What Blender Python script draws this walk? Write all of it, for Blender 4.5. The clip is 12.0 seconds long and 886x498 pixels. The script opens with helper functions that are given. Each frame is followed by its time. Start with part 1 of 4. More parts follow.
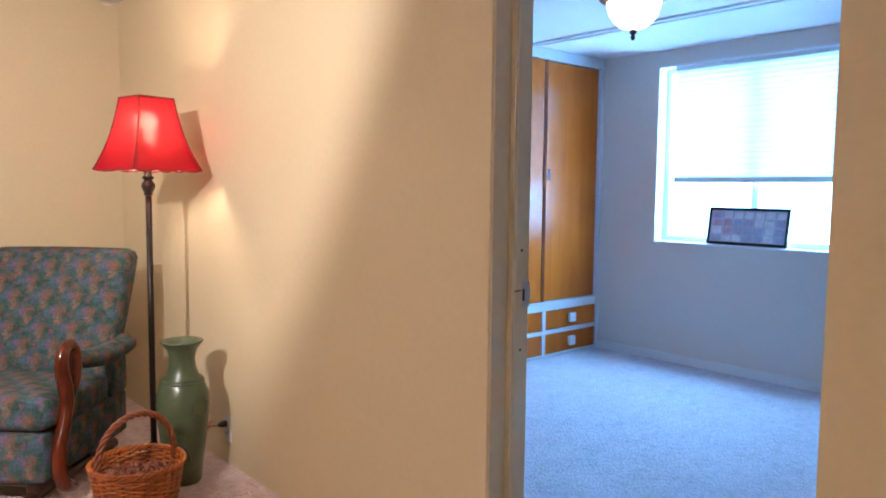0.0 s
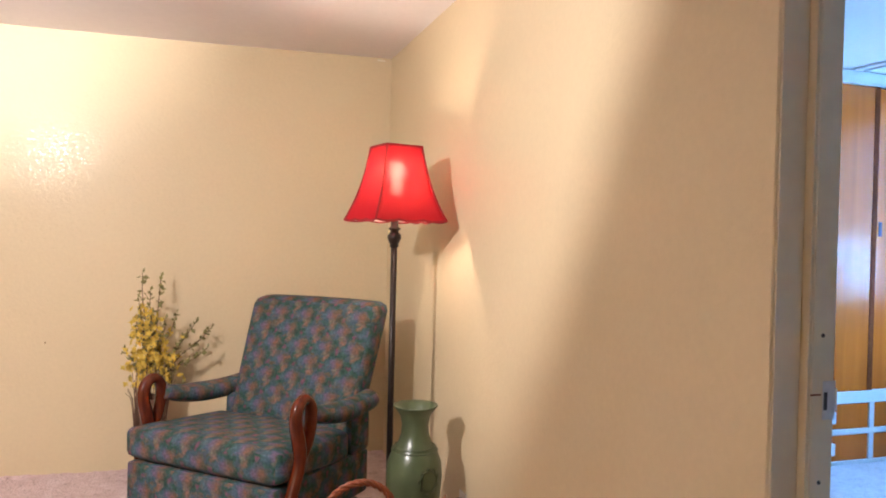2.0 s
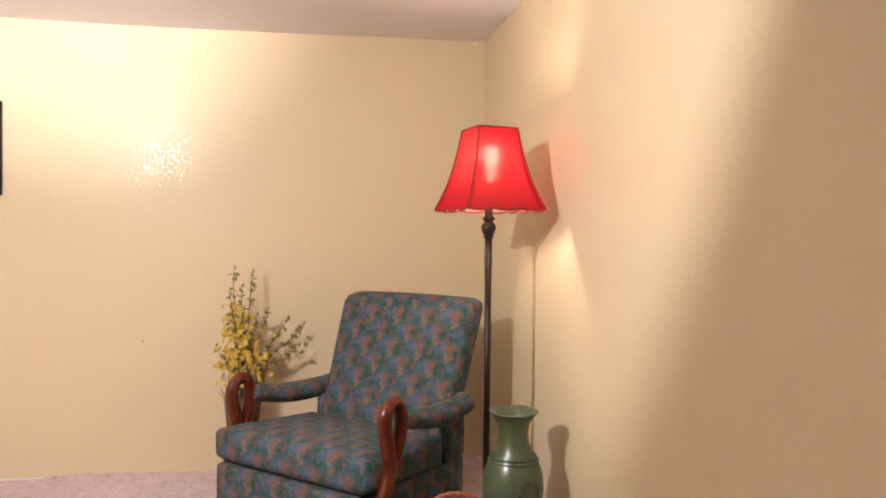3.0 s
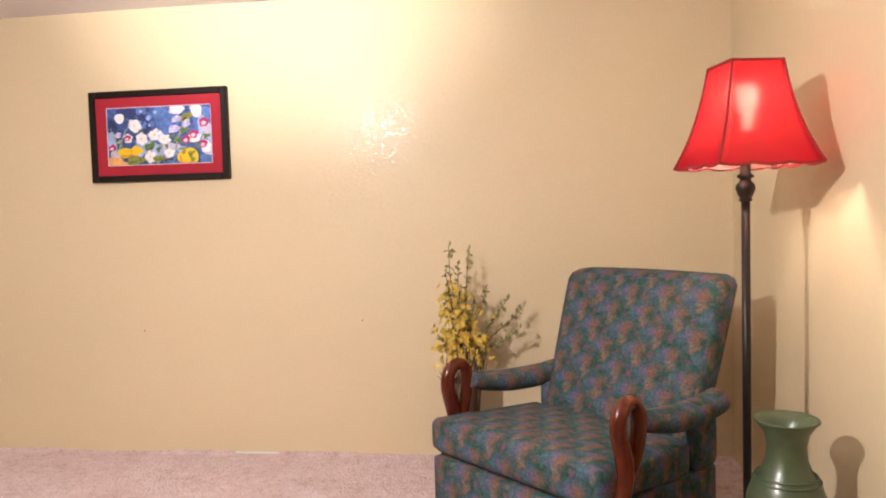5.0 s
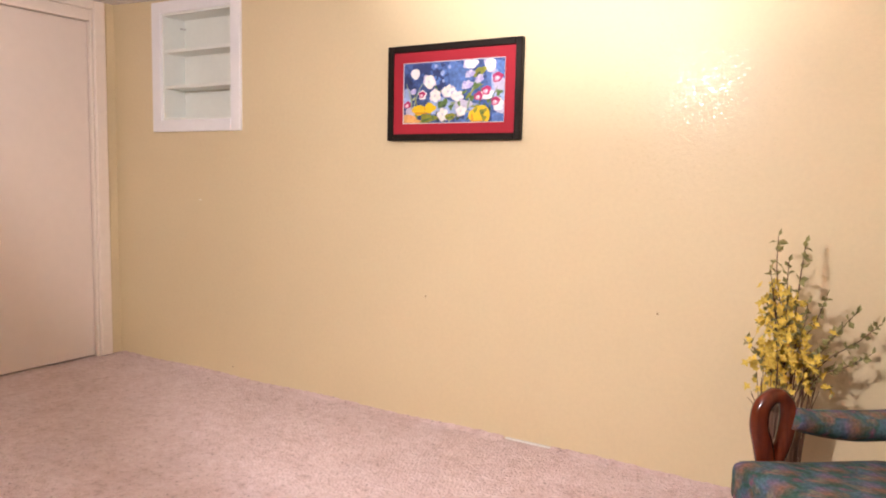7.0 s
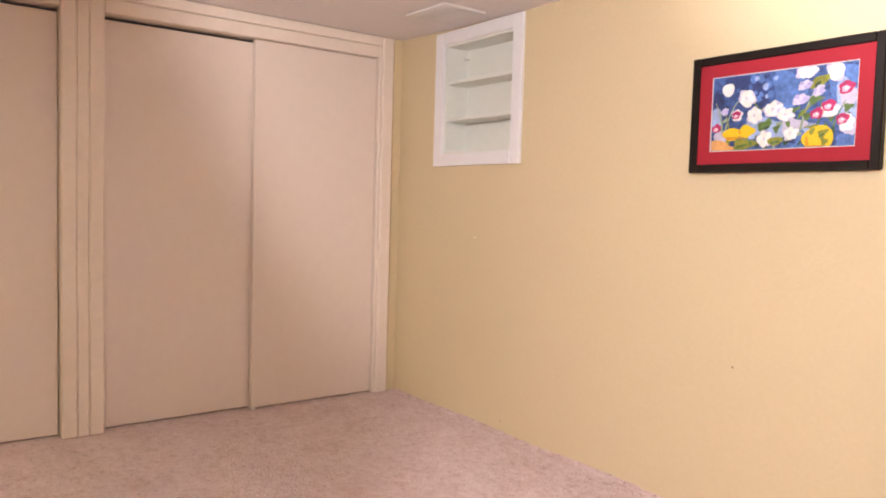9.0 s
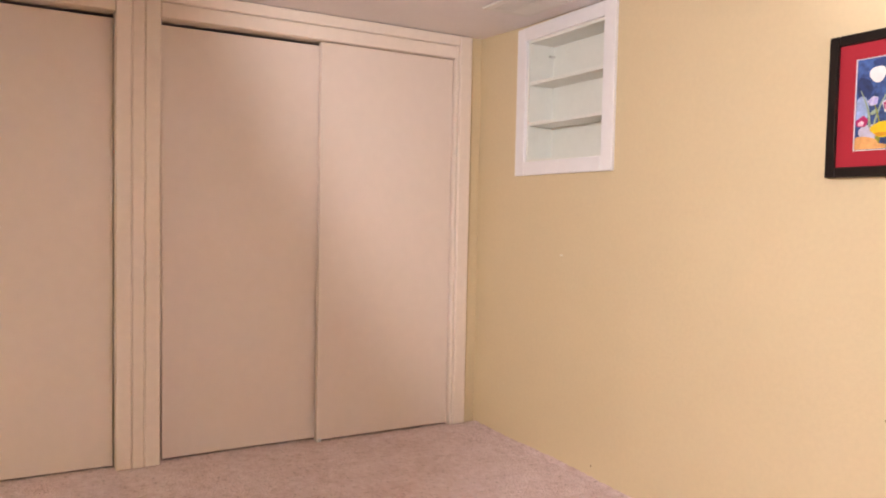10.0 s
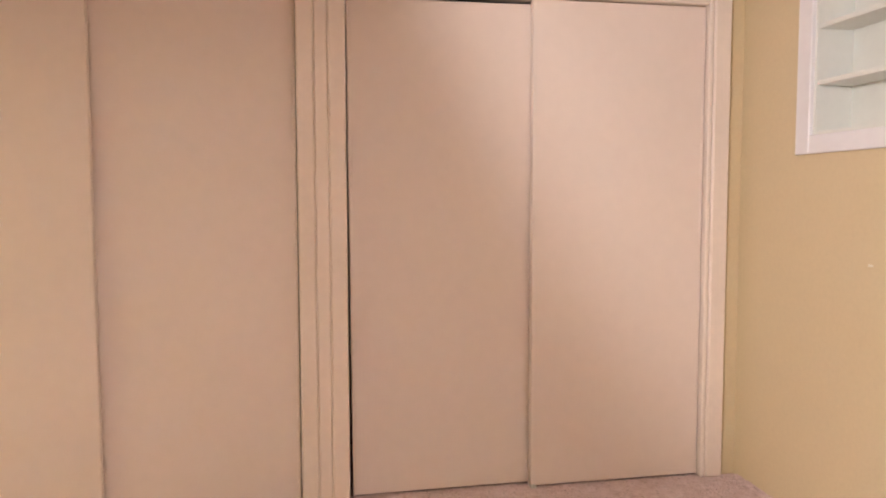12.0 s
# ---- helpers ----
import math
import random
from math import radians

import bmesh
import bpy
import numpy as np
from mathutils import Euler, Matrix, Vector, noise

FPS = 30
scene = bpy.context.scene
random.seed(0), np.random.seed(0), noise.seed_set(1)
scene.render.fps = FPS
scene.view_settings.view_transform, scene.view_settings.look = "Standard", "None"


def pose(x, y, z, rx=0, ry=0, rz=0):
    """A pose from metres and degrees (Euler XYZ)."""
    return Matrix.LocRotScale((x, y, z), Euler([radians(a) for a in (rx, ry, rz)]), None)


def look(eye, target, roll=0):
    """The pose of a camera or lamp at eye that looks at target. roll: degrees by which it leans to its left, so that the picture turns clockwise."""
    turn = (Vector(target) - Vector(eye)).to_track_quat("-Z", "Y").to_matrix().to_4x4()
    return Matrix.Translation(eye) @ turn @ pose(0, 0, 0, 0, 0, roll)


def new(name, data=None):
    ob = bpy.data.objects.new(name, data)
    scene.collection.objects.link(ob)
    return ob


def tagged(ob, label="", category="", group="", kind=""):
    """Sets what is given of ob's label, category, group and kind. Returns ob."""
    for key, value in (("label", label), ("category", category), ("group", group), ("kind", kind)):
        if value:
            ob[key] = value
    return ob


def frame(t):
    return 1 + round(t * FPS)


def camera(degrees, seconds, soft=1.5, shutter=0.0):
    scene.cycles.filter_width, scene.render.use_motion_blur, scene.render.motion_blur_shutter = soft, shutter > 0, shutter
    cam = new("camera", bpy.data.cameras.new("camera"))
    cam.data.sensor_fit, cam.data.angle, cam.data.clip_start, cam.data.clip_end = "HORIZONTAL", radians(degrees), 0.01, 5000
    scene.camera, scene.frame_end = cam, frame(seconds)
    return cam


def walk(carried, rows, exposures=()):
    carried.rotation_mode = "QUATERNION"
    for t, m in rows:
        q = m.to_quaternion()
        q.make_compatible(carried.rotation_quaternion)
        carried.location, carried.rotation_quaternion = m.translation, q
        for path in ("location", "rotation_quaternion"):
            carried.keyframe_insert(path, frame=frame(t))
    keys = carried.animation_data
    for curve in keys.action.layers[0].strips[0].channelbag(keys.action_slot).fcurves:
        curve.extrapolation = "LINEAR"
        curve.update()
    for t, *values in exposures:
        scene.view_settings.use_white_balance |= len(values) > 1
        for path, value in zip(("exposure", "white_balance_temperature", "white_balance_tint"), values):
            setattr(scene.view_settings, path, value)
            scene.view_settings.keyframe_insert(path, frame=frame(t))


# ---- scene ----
cam = camera(62.3, 12.0, soft=1.9)
# seconds, place, turn
PATH = [
    (0.0, 0.060, 0.451, 1.176, 85.40, -0.59, -41.23),
    (0.5, 0.154, 0.523, 1.175, 87.14, -1.70, -34.85),
    (1.0, 0.222, 0.603, 1.190, 88.19, -2.07, -28.52),
    (1.5, 0.309, 0.674, 1.192, 88.70, -1.94, -23.48),
    (2.0, 0.418, 0.726, 1.176, 89.26, -1.36, -18.32),
    (2.5, 0.478, 0.810, 1.152, 89.59, -1.05, -14.55),
    (3.0, 0.497, 0.941, 1.143, 89.12, -0.52, -10.48),
    (5.0, 0.532, 1.299, 1.139, 87.02, 1.63, 7.06),
    (5.5, 0.565, 1.401, 1.152, 86.42, 1.47, 11.95),
    (6.0, 0.590, 1.559, 1.152, 85.54, 0.99, 18.85),
    (6.5, 0.551, 1.691, 1.155, 84.83, -0.28, 25.32),
    (7.0, 0.476, 1.762, 1.164, 84.26, -1.19, 31.41),
    (7.5, 0.415, 1.842, 1.164, 84.70, -1.43, 37.17),
    (9.5, 0.016, 2.284, 1.180, 86.84, -1.55, 57.66),
    (10.0, -0.142, 2.433, 1.183, 87.22, -1.22, 60.72),
    (10.5, -0.268, 2.547, 1.190, 87.44, -0.76, 63.62),
    (11.0, -0.429, 2.625, 1.189, 87.19, -0.72, 68.85),
    (11.5, -0.597, 2.710, 1.196, 86.74, -0.50, 74.11),
    (12.0, -0.770, 2.792, 1.228, 85.95, 0.15, 79.57),
]
EXPOSURES = [(0.0, -0.2), (3.0, -0.17), (5.5, -0.09), (7.5, 0.04), (9.5, 0.09), (12.0, 0.17)]
walk(cam, [(t, pose(x, y, z, rx, ry, rz)) for t, x, y, z, rx, ry, rz in PATH], EXPOSURES)

# ---- plan, in metres ----
XE, YN, XW, YS, H = 1.393, 4.634, -3.667, -1.9, 2.152      # sitting room: east, north, west, south, ceiling
BX, BY, BS = 4.57, 3.807, -0.6                             # bedroom: window wall, wardrobe front, south wall
JX = 1.507                                                 # bedroom face of the wall between the rooms
DN, DS = 1.775, 0.86                                       # doorway, north and south jamb

# ---- light ----
world = bpy.data.worlds.new("world")
scene.world = world
world.use_nodes = True
wn = world.node_tree.nodes
sky = wn.new("ShaderNodeTexSky")
sky.sky_type, sky.sun_disc = "NISHITA", False
sky.sun_elevation, sky.sun_rotation = radians(38), radians(200)
wn["Background"].inputs["Strength"].default_value = 0.12
world.node_tree.links.new(sky.outputs["Color"], wn["Background"].inputs["Color"])


def lamp(name, kind, place, energy, colour, target=None, **more):
    data = bpy.data.lights.new(name, kind)
    data.energy, data.color = energy, colour
    if kind == "SPOT":
        data.spot_size, data.spot_blend = radians(more["cone"]), more["blend"]
        data.shadow_soft_size = more["size"]
    elif kind == "POINT":
        data.shadow_soft_size = more["size"]
    elif kind == "AREA":
        data.shape, data.size, data.size_y = "RECTANGLE", more["size"], more["size_y"]
    ob = new(name, data)
    ob.matrix_world = look(place, target) if target else Matrix.Translation(place)
    return ob


WARM = (1.0, 0.935, 0.945)
KEY = (-0.72, 1.78, 1.82)
lamp("ceiling_spot_wide", "SPOT", KEY, 208, WARM, (KEY[0] + 0.145, KEY[1] + 0.916, KEY[2] + 0.375), cone=152.5, blend=0.21, size=0.025)
lamp("ceiling_spot_narrow", "SPOT", KEY, 430, WARM, (-0.62, 4.6, 2.56), cone=53, blend=1.0, size=0.04)
# added soft fill in the unseen rear of the room, lifting the shaded walls
lamp("rear_fill", "AREA", (-2.5, 0.0, 2.10), 28, (1.0, 0.865, 0.46), (-2.5, 0.0, 0), size=1.6, size_y=1.2)
lamp("window_daylight", "AREA", (4.85, 2.73, 1.5), 820, (0.20, 0.50, 1.0), (0.0, 2.73, 1.5), size=1.9, size_y=1.7)

# ---- materials ----
def material(name, base, rough=0.6, metal=0.0, spread=0.12, grain=40.0, blotch=2.5, bump=0.15, bump_scale=120.0, distance=0.002, coat=0.0, stretch=(1, 1, 1), specular=0.5):
    """Paint, cloth, metal or wood: a base colour that varies at two scales, with fine relief."""
    m = bpy.data.materials.new(name)
    m.use_nodes = True
    nt = m.node_tree
    n, l = nt.nodes, nt.links
    bsdf = n["Principled BSDF"]
    bsdf.inputs["Roughness"].default_value = rough
    bsdf.inputs["Metallic"].default_value = metal
    bsdf.inputs["Specular IOR Level"].default_value = specular
    bsdf.inputs["Coat Weight"].default_value = coat
    bsdf.inputs["Coat Roughness"].default_value = 0.15
    co = n.new("ShaderNodeTexCoord")
    mp = n.new("ShaderNodeMapping")
    mp.inputs["Scale"].default_value = stretch
    l.new(co.outputs["Object"], mp.inputs["Vector"])
    big, fine = n.new("ShaderNodeTexNoise"), n.new("ShaderNodeTexNoise")
    big.inputs["Scale"].default_value, fine.inputs["Scale"].default_value = blotch, grain
    big.inputs["Detail"].default_value = fine.inputs["Detail"].default_value = 4
    add = n.new("ShaderNodeMath")
    add.operation = "MULTIPLY_ADD"
    add.inputs[1].default_value = 0.5
    half = n.new("ShaderNodeMath")
    half.operation = "MULTIPLY"
    half.inputs[1].default_value = 0.5
    for t in (big, fine):
        l.new(mp.outputs["Vector"], t.inputs["Vector"])
    l.new(fine.outputs["Fac"], half.inputs[0])
    l.new(big.outputs["Fac"], add.inputs[0])
    l.new(half.outputs[0], add.inputs[2])
    ramp = n.new("ShaderNodeValToRGB")
    ramp.color_ramp.elements[0].position, ramp.color_ramp.elements[1].position = 0.3, 0.7
    ramp.color_ramp.elements[0].color = (*[c * (1 - spread) for c in base], 1)
    ramp.color_ramp.elements[1].color = (*[min(1, c * (1 + spread)) for c in base], 1)
    l.new(add.outputs[0], ramp.inputs["Fac"])
    l.new(ramp.outputs["Color"], bsdf.inputs["Base Color"])
    if bump:
        tex = n.new("ShaderNodeTexNoise")
        tex.inputs["Scale"].default_value, tex.inputs["Detail"].default_value = bump_scale, 3
        l.new(mp.outputs["Vector"], tex.inputs["Vector"])
        bp = n.new("ShaderNodeBump")
        bp.inputs["Strength"].default_value, bp.inputs["Distance"].default_value = bump, distance
        l.new(tex.outputs["Fac"], bp.inputs["Height"])
        l.new(bp.outputs["Normal"], bsdf.inputs["Normal"])
    return m


def carpet_material(name, dark, mid, light, scale=150.0):
    m = bpy.data.materials.new(name)
    m.use_nodes = True
    n, l = m.node_tree.nodes, m.node_tree.links
    bsdf = n["Principled BSDF"]
    bsdf.inputs["Roughness"].default_value = 0.95
    bsdf.inputs["Sheen Weight"].default_value = 0.15
    co = n.new("ShaderNodeTexCoord")
    fine, wide = n.new("ShaderNodeTexNoise"), n.new("ShaderNodeTexNoise")
    fine.inputs["Scale"].default_value, fine.inputs["Detail"].default_value = scale * 0.27, 6
    fine.inputs["Roughness"].default_value = 0.75
    wide.inputs["Scale"].default_value, wide.inputs["Detail"].default_value = 6, 3
    tuft = n.new("ShaderNodeTexVoronoi")
    tuft.inputs["Scale"].default_value = scale
    for t in (fine, wide, tuft):
        l.new(co.outputs["Object"], t.inputs["Vector"])
    mix = n.new("ShaderNodeMath")
    mix.operation = "MULTIPLY_ADD"
    mix.inputs[1].default_value = 0.28
    l.new(wide.outputs["Fac"], mix.inputs[0])
    less = n.new("ShaderNodeMath")
    less.operation = "MULTIPLY"
    less.inputs[1].default_value = 0.75
    l.new(fine.outputs["Fac"], less.inputs[0])
    l.new(less.outputs[0], mix.inputs[2])
    ramp = n.new("ShaderNodeValToRGB")
    e = ramp.color_ramp.elements
    e[0].position, e[0].color = 0.28, (*dark, 1)
    e[1].position, e[1].color = 0.64, (*light, 1)
    k = e.new(0.44)
    k.color = (*mid, 1)
    l.new(mix.outputs[0], ramp.inputs["Fac"])
    # sparse dark flecks of yarn
    speck, few, fleck = n.new("ShaderNodeTexNoise"), n.new("ShaderNodeMapRange"), n.new("ShaderNodeMix")
    speck.inputs["Scale"].default_value, speck.inputs["Detail"].default_value = scale * 0.6, 3
    few.inputs["From Min"].default_value, few.inputs["From Max"].default_value = 0.60, 0.70
    few.inputs["To Max"].default_value = 0.55
    fleck.data_type = "RGBA"
    fleck.inputs["B"].default_value = (*[c * 0.75 for c in dark], 1)
    l.new(co.outputs["Object"], speck.inputs["Vector"])
    l.new(speck.outputs["Fac"], few.inputs["Value"])
    l.new(few.outputs["Result"], fleck.inputs["Factor"])
    l.new(ramp.outputs["Color"], fleck.inputs["A"])
    l.new(fleck.outputs["Result"], bsdf.inputs["Base Color"])
    bp = n.new("ShaderNodeBump")
    bp.inputs["Strength"].default_value, bp.inputs["Distance"].default_value = 0.9, 0.008
    l.new(tuft.outputs["Distance"], bp.inputs["Height"])
    bp2 = n.new("ShaderNodeBump")
    bp2.inputs["Strength"].default_value, bp2.inputs["Distance"].default_value = 0.7, 0.012
    l.new(fine.outputs["Fac"], bp2.inputs["Height"])
    l.new(bp.outputs["Normal"], bp2.inputs["Normal"])
    l.new(bp2.outputs["Normal"], bsdf.inputs["Normal"])
    return m


def wood_material(name, dark, light, rough, axis=2, rings=18.0, coat=0.0, specular=0.5):
    m = bpy.data.materials.new(name)
    m.use_nodes = True
    n, l = m.node_tree.nodes, m.node_tree.links
    bsdf = n["Principled BSDF"]
    bsdf.inputs["Roughness"].default_value = rough
    bsdf.inputs["Coat Weight"].default_value = coat
    bsdf.inputs["Coat Roughness"].default_value = 0.12
    bsdf.inputs["Specular IOR Level"].default_value = specular
    co, mp = n.new("ShaderNodeTexCoord"), n.new("ShaderNodeMapping")
    mp.inputs["Scale"].default_value = [0.06 if i == axis else 1.0 for i in range(3)]
    l.new(co.outputs["Object"], mp.inputs["Vector"])
    a, b = n.new("ShaderNodeTexNoise"), n.new("ShaderNodeTexNoise")
    a.inputs["Scale"].default_value, a.inputs["Detail"].default_value, a.inputs["Distortion"].default_value = rings, 6, 0.6
    b.inputs["Scale"].default_value, b.inputs["Detail"].default_value = 3.0, 2
    l.new(mp.outputs["Vector"], a.inputs["Vector"])
    l.new(co.outputs["Object"], b.inputs["Vector"])
    s = n.new("ShaderNodeMath")
    s.operation = "MULTIPLY_ADD"
    s.inputs[1].default_value = 0.35
    l.new(b.outputs["Fac"], s.inputs[0])
    h = n.new("ShaderNodeMath")
    h.operation = "MULTIPLY"
    h.inputs[1].default_value = 0.65
    l.new(a.outputs["Fac"], h.inputs[0])
    l.new(h.outputs[0], s.inputs[2])
    ramp = n.new("ShaderNodeValToRGB")
    ramp.color_ramp.elements[0].position, ramp.color_ramp.elements[1].position = 0.34, 0.66
    ramp.color_ramp.elements[0].color, ramp.color_ramp.elements[1].color = (*dark, 1), (*light, 1)
    l.new(s.outputs[0], ramp.inputs["Fac"])
    l.new(ramp.outputs["Color"], bsdf.inputs["Base Color"])
    bp = n.new("ShaderNodeBump")
    bp.inputs["Strength"].default_value, bp.inputs["Distance"].default_value = 0.08, 0.001
    l.new(a.outputs["Fac"], bp.inputs["Height"])
    l.new(bp.outputs["Normal"], bsdf.inputs["Normal"])
    return m


def upholstery_material():
    """Woven floral cloth: teal ground with scattered blue, violet, peach and rose blossoms on a diagonal repeat."""
    m = bpy.data.materials.new("floral_upholstery")
    m.use_nodes = True
    n, l = m.node_tree.nodes, m.node_tree.links
    bsdf = n["Principled BSDF"]
    bsdf.inputs["Roughness"].default_value = 0.92
    bsdf.inputs["Specular IOR Level"].default_value = 0.2
    co = n.new("ShaderNodeTexCoord")
    warp = n.new("ShaderNodeTexNoise")
    warp.inputs["Scale"].default_value, warp.inputs["Detail"].default_value = 42, 4
    l.new(co.outputs["UV"], warp.inputs["Vector"])
    shift = n.new("ShaderNodeVectorMath")
    shift.operation = "MULTIPLY_ADD"
    shift.inputs[1].default_value = (0.04, 0.04, 0.04)
    l.new(warp.outputs["Color"], shift.inputs[0])
    l.new(co.outputs["UV"], shift.inputs[2])

    def blossoms(offset, low, high, squash=1.0, turn=45.0):
        """One soft spot in each diamond of the repeat, moved by offset and drawn out by squash."""
        mp, fr, sub, sq, ln, r = (n.new(k) for k in ("ShaderNodeMapping", "ShaderNodeVectorMath", "ShaderNodeVectorMath", "ShaderNodeVectorMath", "ShaderNodeVectorMath", "ShaderNodeMapRange"))
        mp.inputs["Rotation"].default_value = (0, 0, radians(turn))
        mp.inputs["Scale"].default_value = (1 / 0.098, 1 / 0.106, 0)
        mp.inputs["Location"].default_value = (*offset, 0)
        l.new(shift.outputs[0], mp.inputs["Vector"])
        fr.operation, sub.operation, sq.operation, ln.operation = "FRACTION", "SUBTRACT", "MULTIPLY", "LENGTH"
        sub.inputs[1].default_value, sq.inputs[1].default_value = (0.5, 0.5, 0), (squash, 1, 0)
        l.new(mp.outputs["Vector"], fr.inputs[0])
        l.new(fr.outputs[0], sub.inputs[0])
        l.new(sub.outputs[0], sq.inputs[0])
        l.new(sq.outputs[0], ln.inputs[0])
        r.inputs["From Min"].default_value, r.inputs["From Max"].default_value = high, low
        l.new(ln.outputs["Value"], r.inputs["Value"])
        return r.outputs["Result"]

    ground = n.new("ShaderNodeValToRGB")
    g = n.new("ShaderNodeTexNoise")
    g.inputs["Scale"].default_value, g.inputs["Detail"].default_value = 45, 4
    l.new(co.outputs["UV"], g.inputs["Vector"])
    ground.color_ramp.elements[0].color, ground.color_ramp.elements[1].color = (0.022, 0.056, 0.046, 1), (0.044, 0.098, 0.082, 1)
    ground.color_ramp.elements[0].position, ground.color_ramp.elements[1].position = 0.35, 0.65
    l.new(g.outputs["Fac"], ground.inputs["Fac"])
    # small random patches of yarn colour, drawn out along the diagonal
    slant, cells, tones, blend = n.new("ShaderNodeMapping"), n.new("ShaderNodeTexVoronoi"), n.new("ShaderNodeValToRGB"), n.new("ShaderNodeMix")
    slant.inputs["Rotation"].default_value, slant.inputs["Scale"].default_value = (0, 0, radians(-40)), (36, 54, 1)
    cells.inputs["Scale"].default_value, cells.feature = 1.0, "SMOOTH_F1"
    cells.inputs["Smoothness"].default_value = 0.9
    l.new(shift.outputs[0], slant.inputs["Vector"])
    l.new(slant.outputs["Vector"], cells.inputs["Vector"])
    pick = n.new("ShaderNodeSeparateColor")
    l.new(cells.outputs["Color"], pick.inputs["Color"])
    te = tones.color_ramp.elements
    te[0].position, te[0].color = 0.15, (0.018, 0.060, 0.048, 1)
    te[1].position, te[1].color = 0.85, (0.20, 0.085, 0.045, 1)
    for at, col in ((0.33, (0.040, 0.100, 0.086)), (0.46, (0.060, 0.085, 0.150)), (0.56, (0.115, 0.080, 0.150)), (0.66, (0.075, 0.085, 0.080)), (0.76, (0.245, 0.125, 0.090))):
        te.new(at).color = (*col, 1)
    l.new(pick.outputs["Red"], tones.inputs["Fac"])
    blend.data_type = "RGBA"
    blend.inputs["Factor"].default_value = 0.36
    l.new(ground.outputs["Color"], blend.inputs["A"])
    l.new(tones.outputs["Color"], blend.inputs["B"])
    colour = blend.outputs["Result"]
    for col, args in (((0.055, 0.090, 0.150), ((0.0, 0.0), 0.10, 0.40)), ((0.22, 0.088, 0.05), ((-0.22, -0.22), 0.02, 0.36)), ((0.16, 0.095, 0.155), ((0.03, -0.03), 0.0, 0.22)),
                      ((0.27, 0.125, 0.085), ((0.48, 0.10), 0.0, 0.30, 2.0)), ((0.21, 0.045, 0.10), ((0.30, 0.52), 0.0, 0.15)), ((0.07, 0.125, 0.15), ((0.18, 0.22), 0.0, 0.22)),
                      ((0.19, 0.15, 0.10), ((-0.32, 0.06), 0.0, 0.17)), ((0.020, 0.050, 0.036), ((0.52, -0.32), 0.0, 0.24))):
        mx = n.new("ShaderNodeMix")
        mx.data_type = "RGBA"
        fac = n.new("ShaderNodeMath")
        fac.operation = "MULTIPLY"
        fac.inputs[1].default_value = 0.76
        l.new(blossoms(*args), fac.inputs[0])
        l.new(fac.outputs[0], mx.inputs["Factor"])
        l.new(colour, mx.inputs["A"])
        mx.inputs["B"].default_value = (*col, 1)
        colour = mx.outputs["Result"]
    thread, mottle = n.new("ShaderNodeTexNoise"), n.new("ShaderNodeMapRange")
    thread.inputs["Scale"].default_value, thread.inputs["Detail"].default_value = 110, 4
    mottle.inputs["From Min"].default_value, mottle.inputs["From Max"].default_value = 0.3, 0.7
    mottle.inputs["To Min"].default_value, mottle.inputs["To Max"].default_value = 0.68, 1.25
    l.new(co.outputs["UV"], thread.inputs["Vector"])
    l.new(thread.outputs["Fac"], mottle.inputs["Value"])
    dim = n.new("ShaderNodeVectorMath")
    dim.operation = "SCALE"
    l.new(colour, dim.inputs[0])
    l.new(mottle.outputs["Result"], dim.inputs["Scale"])
    l.new(dim.outputs[0], bsdf.inputs["Base Color"])
    weave = n.new("ShaderNodeTexNoise")
    weave.inputs["Scale"].default_value = 500
    l.new(co.outputs["UV"], weave.inputs["Vector"])
    bp = n.new("ShaderNodeBump")
    bp.inputs["Strength"].default_value, bp.inputs["Distance"].default_value = 0.25, 0.002
    l.new(weave.outputs["Fac"], bp.inputs["Height"])
    l.new(bp.outputs["Normal"], bsdf.inputs["Normal"])
    return m


def translucent_material(name, base, share, rough=0.7, sheer=0.0, tint=(1, 1, 1)):
    m = material(name, base, rough, spread=0.08, grain=300, bump=0.1, bump_scale=500, specular=0.12)
    n, l = m.node_tree.nodes, m.node_tree.links
    t, mx = n.new("ShaderNodeBsdfTranslucent"), n.new("ShaderNodeMixShader")
    t.inputs["Color"].default_value = (*base, 1)
    mx.inputs["Fac"].default_value = share
    l.new(n["Principled BSDF"].outputs[0], mx.inputs[1])
    l.new(t.outputs[0], mx.inputs[2])
    last = mx.outputs[0]
    if sheer:
        open_weave, my = n.new("ShaderNodeBsdfRefraction"), n.new("ShaderNodeMixShader")
        open_weave.inputs["Color"].default_value = (*tint, 1)
        open_weave.inputs["Roughness"].default_value, open_weave.inputs["IOR"].default_value = 1.0, 1.12
        my.inputs["Fac"].default_value = sheer
        l.new(last, my.inputs[1])
        l.new(open_weave.outputs[0], my.inputs[2])
        last = my.outputs[0]
    l.new(last, n["Material Output"].inputs["Surface"])
    return m


def glass_material(name):
    m = bpy.data.materials.new(name)
    m.use_nodes = True
    b = m.node_tree.nodes["Principled BSDF"]
    b.inputs["Transmission Weight"].default_value = 1.0
    b.inputs["Roughness"].default_value = 0.0
    b.inputs["IOR"].default_value = 1.45
    return m


def glow_material(name, colour, strength):
    m = bpy.data.materials.new(name)
    m.use_nodes = True
    b = m.node_tree.nodes["Principled BSDF"]
    b.inputs["Base Color"].default_value = (0.8, 0.8, 0.8, 1)
    b.inputs["Emission Color"].default_value = (*colour, 1)
    b.inputs["Emission Strength"].default_value = strength
    return m


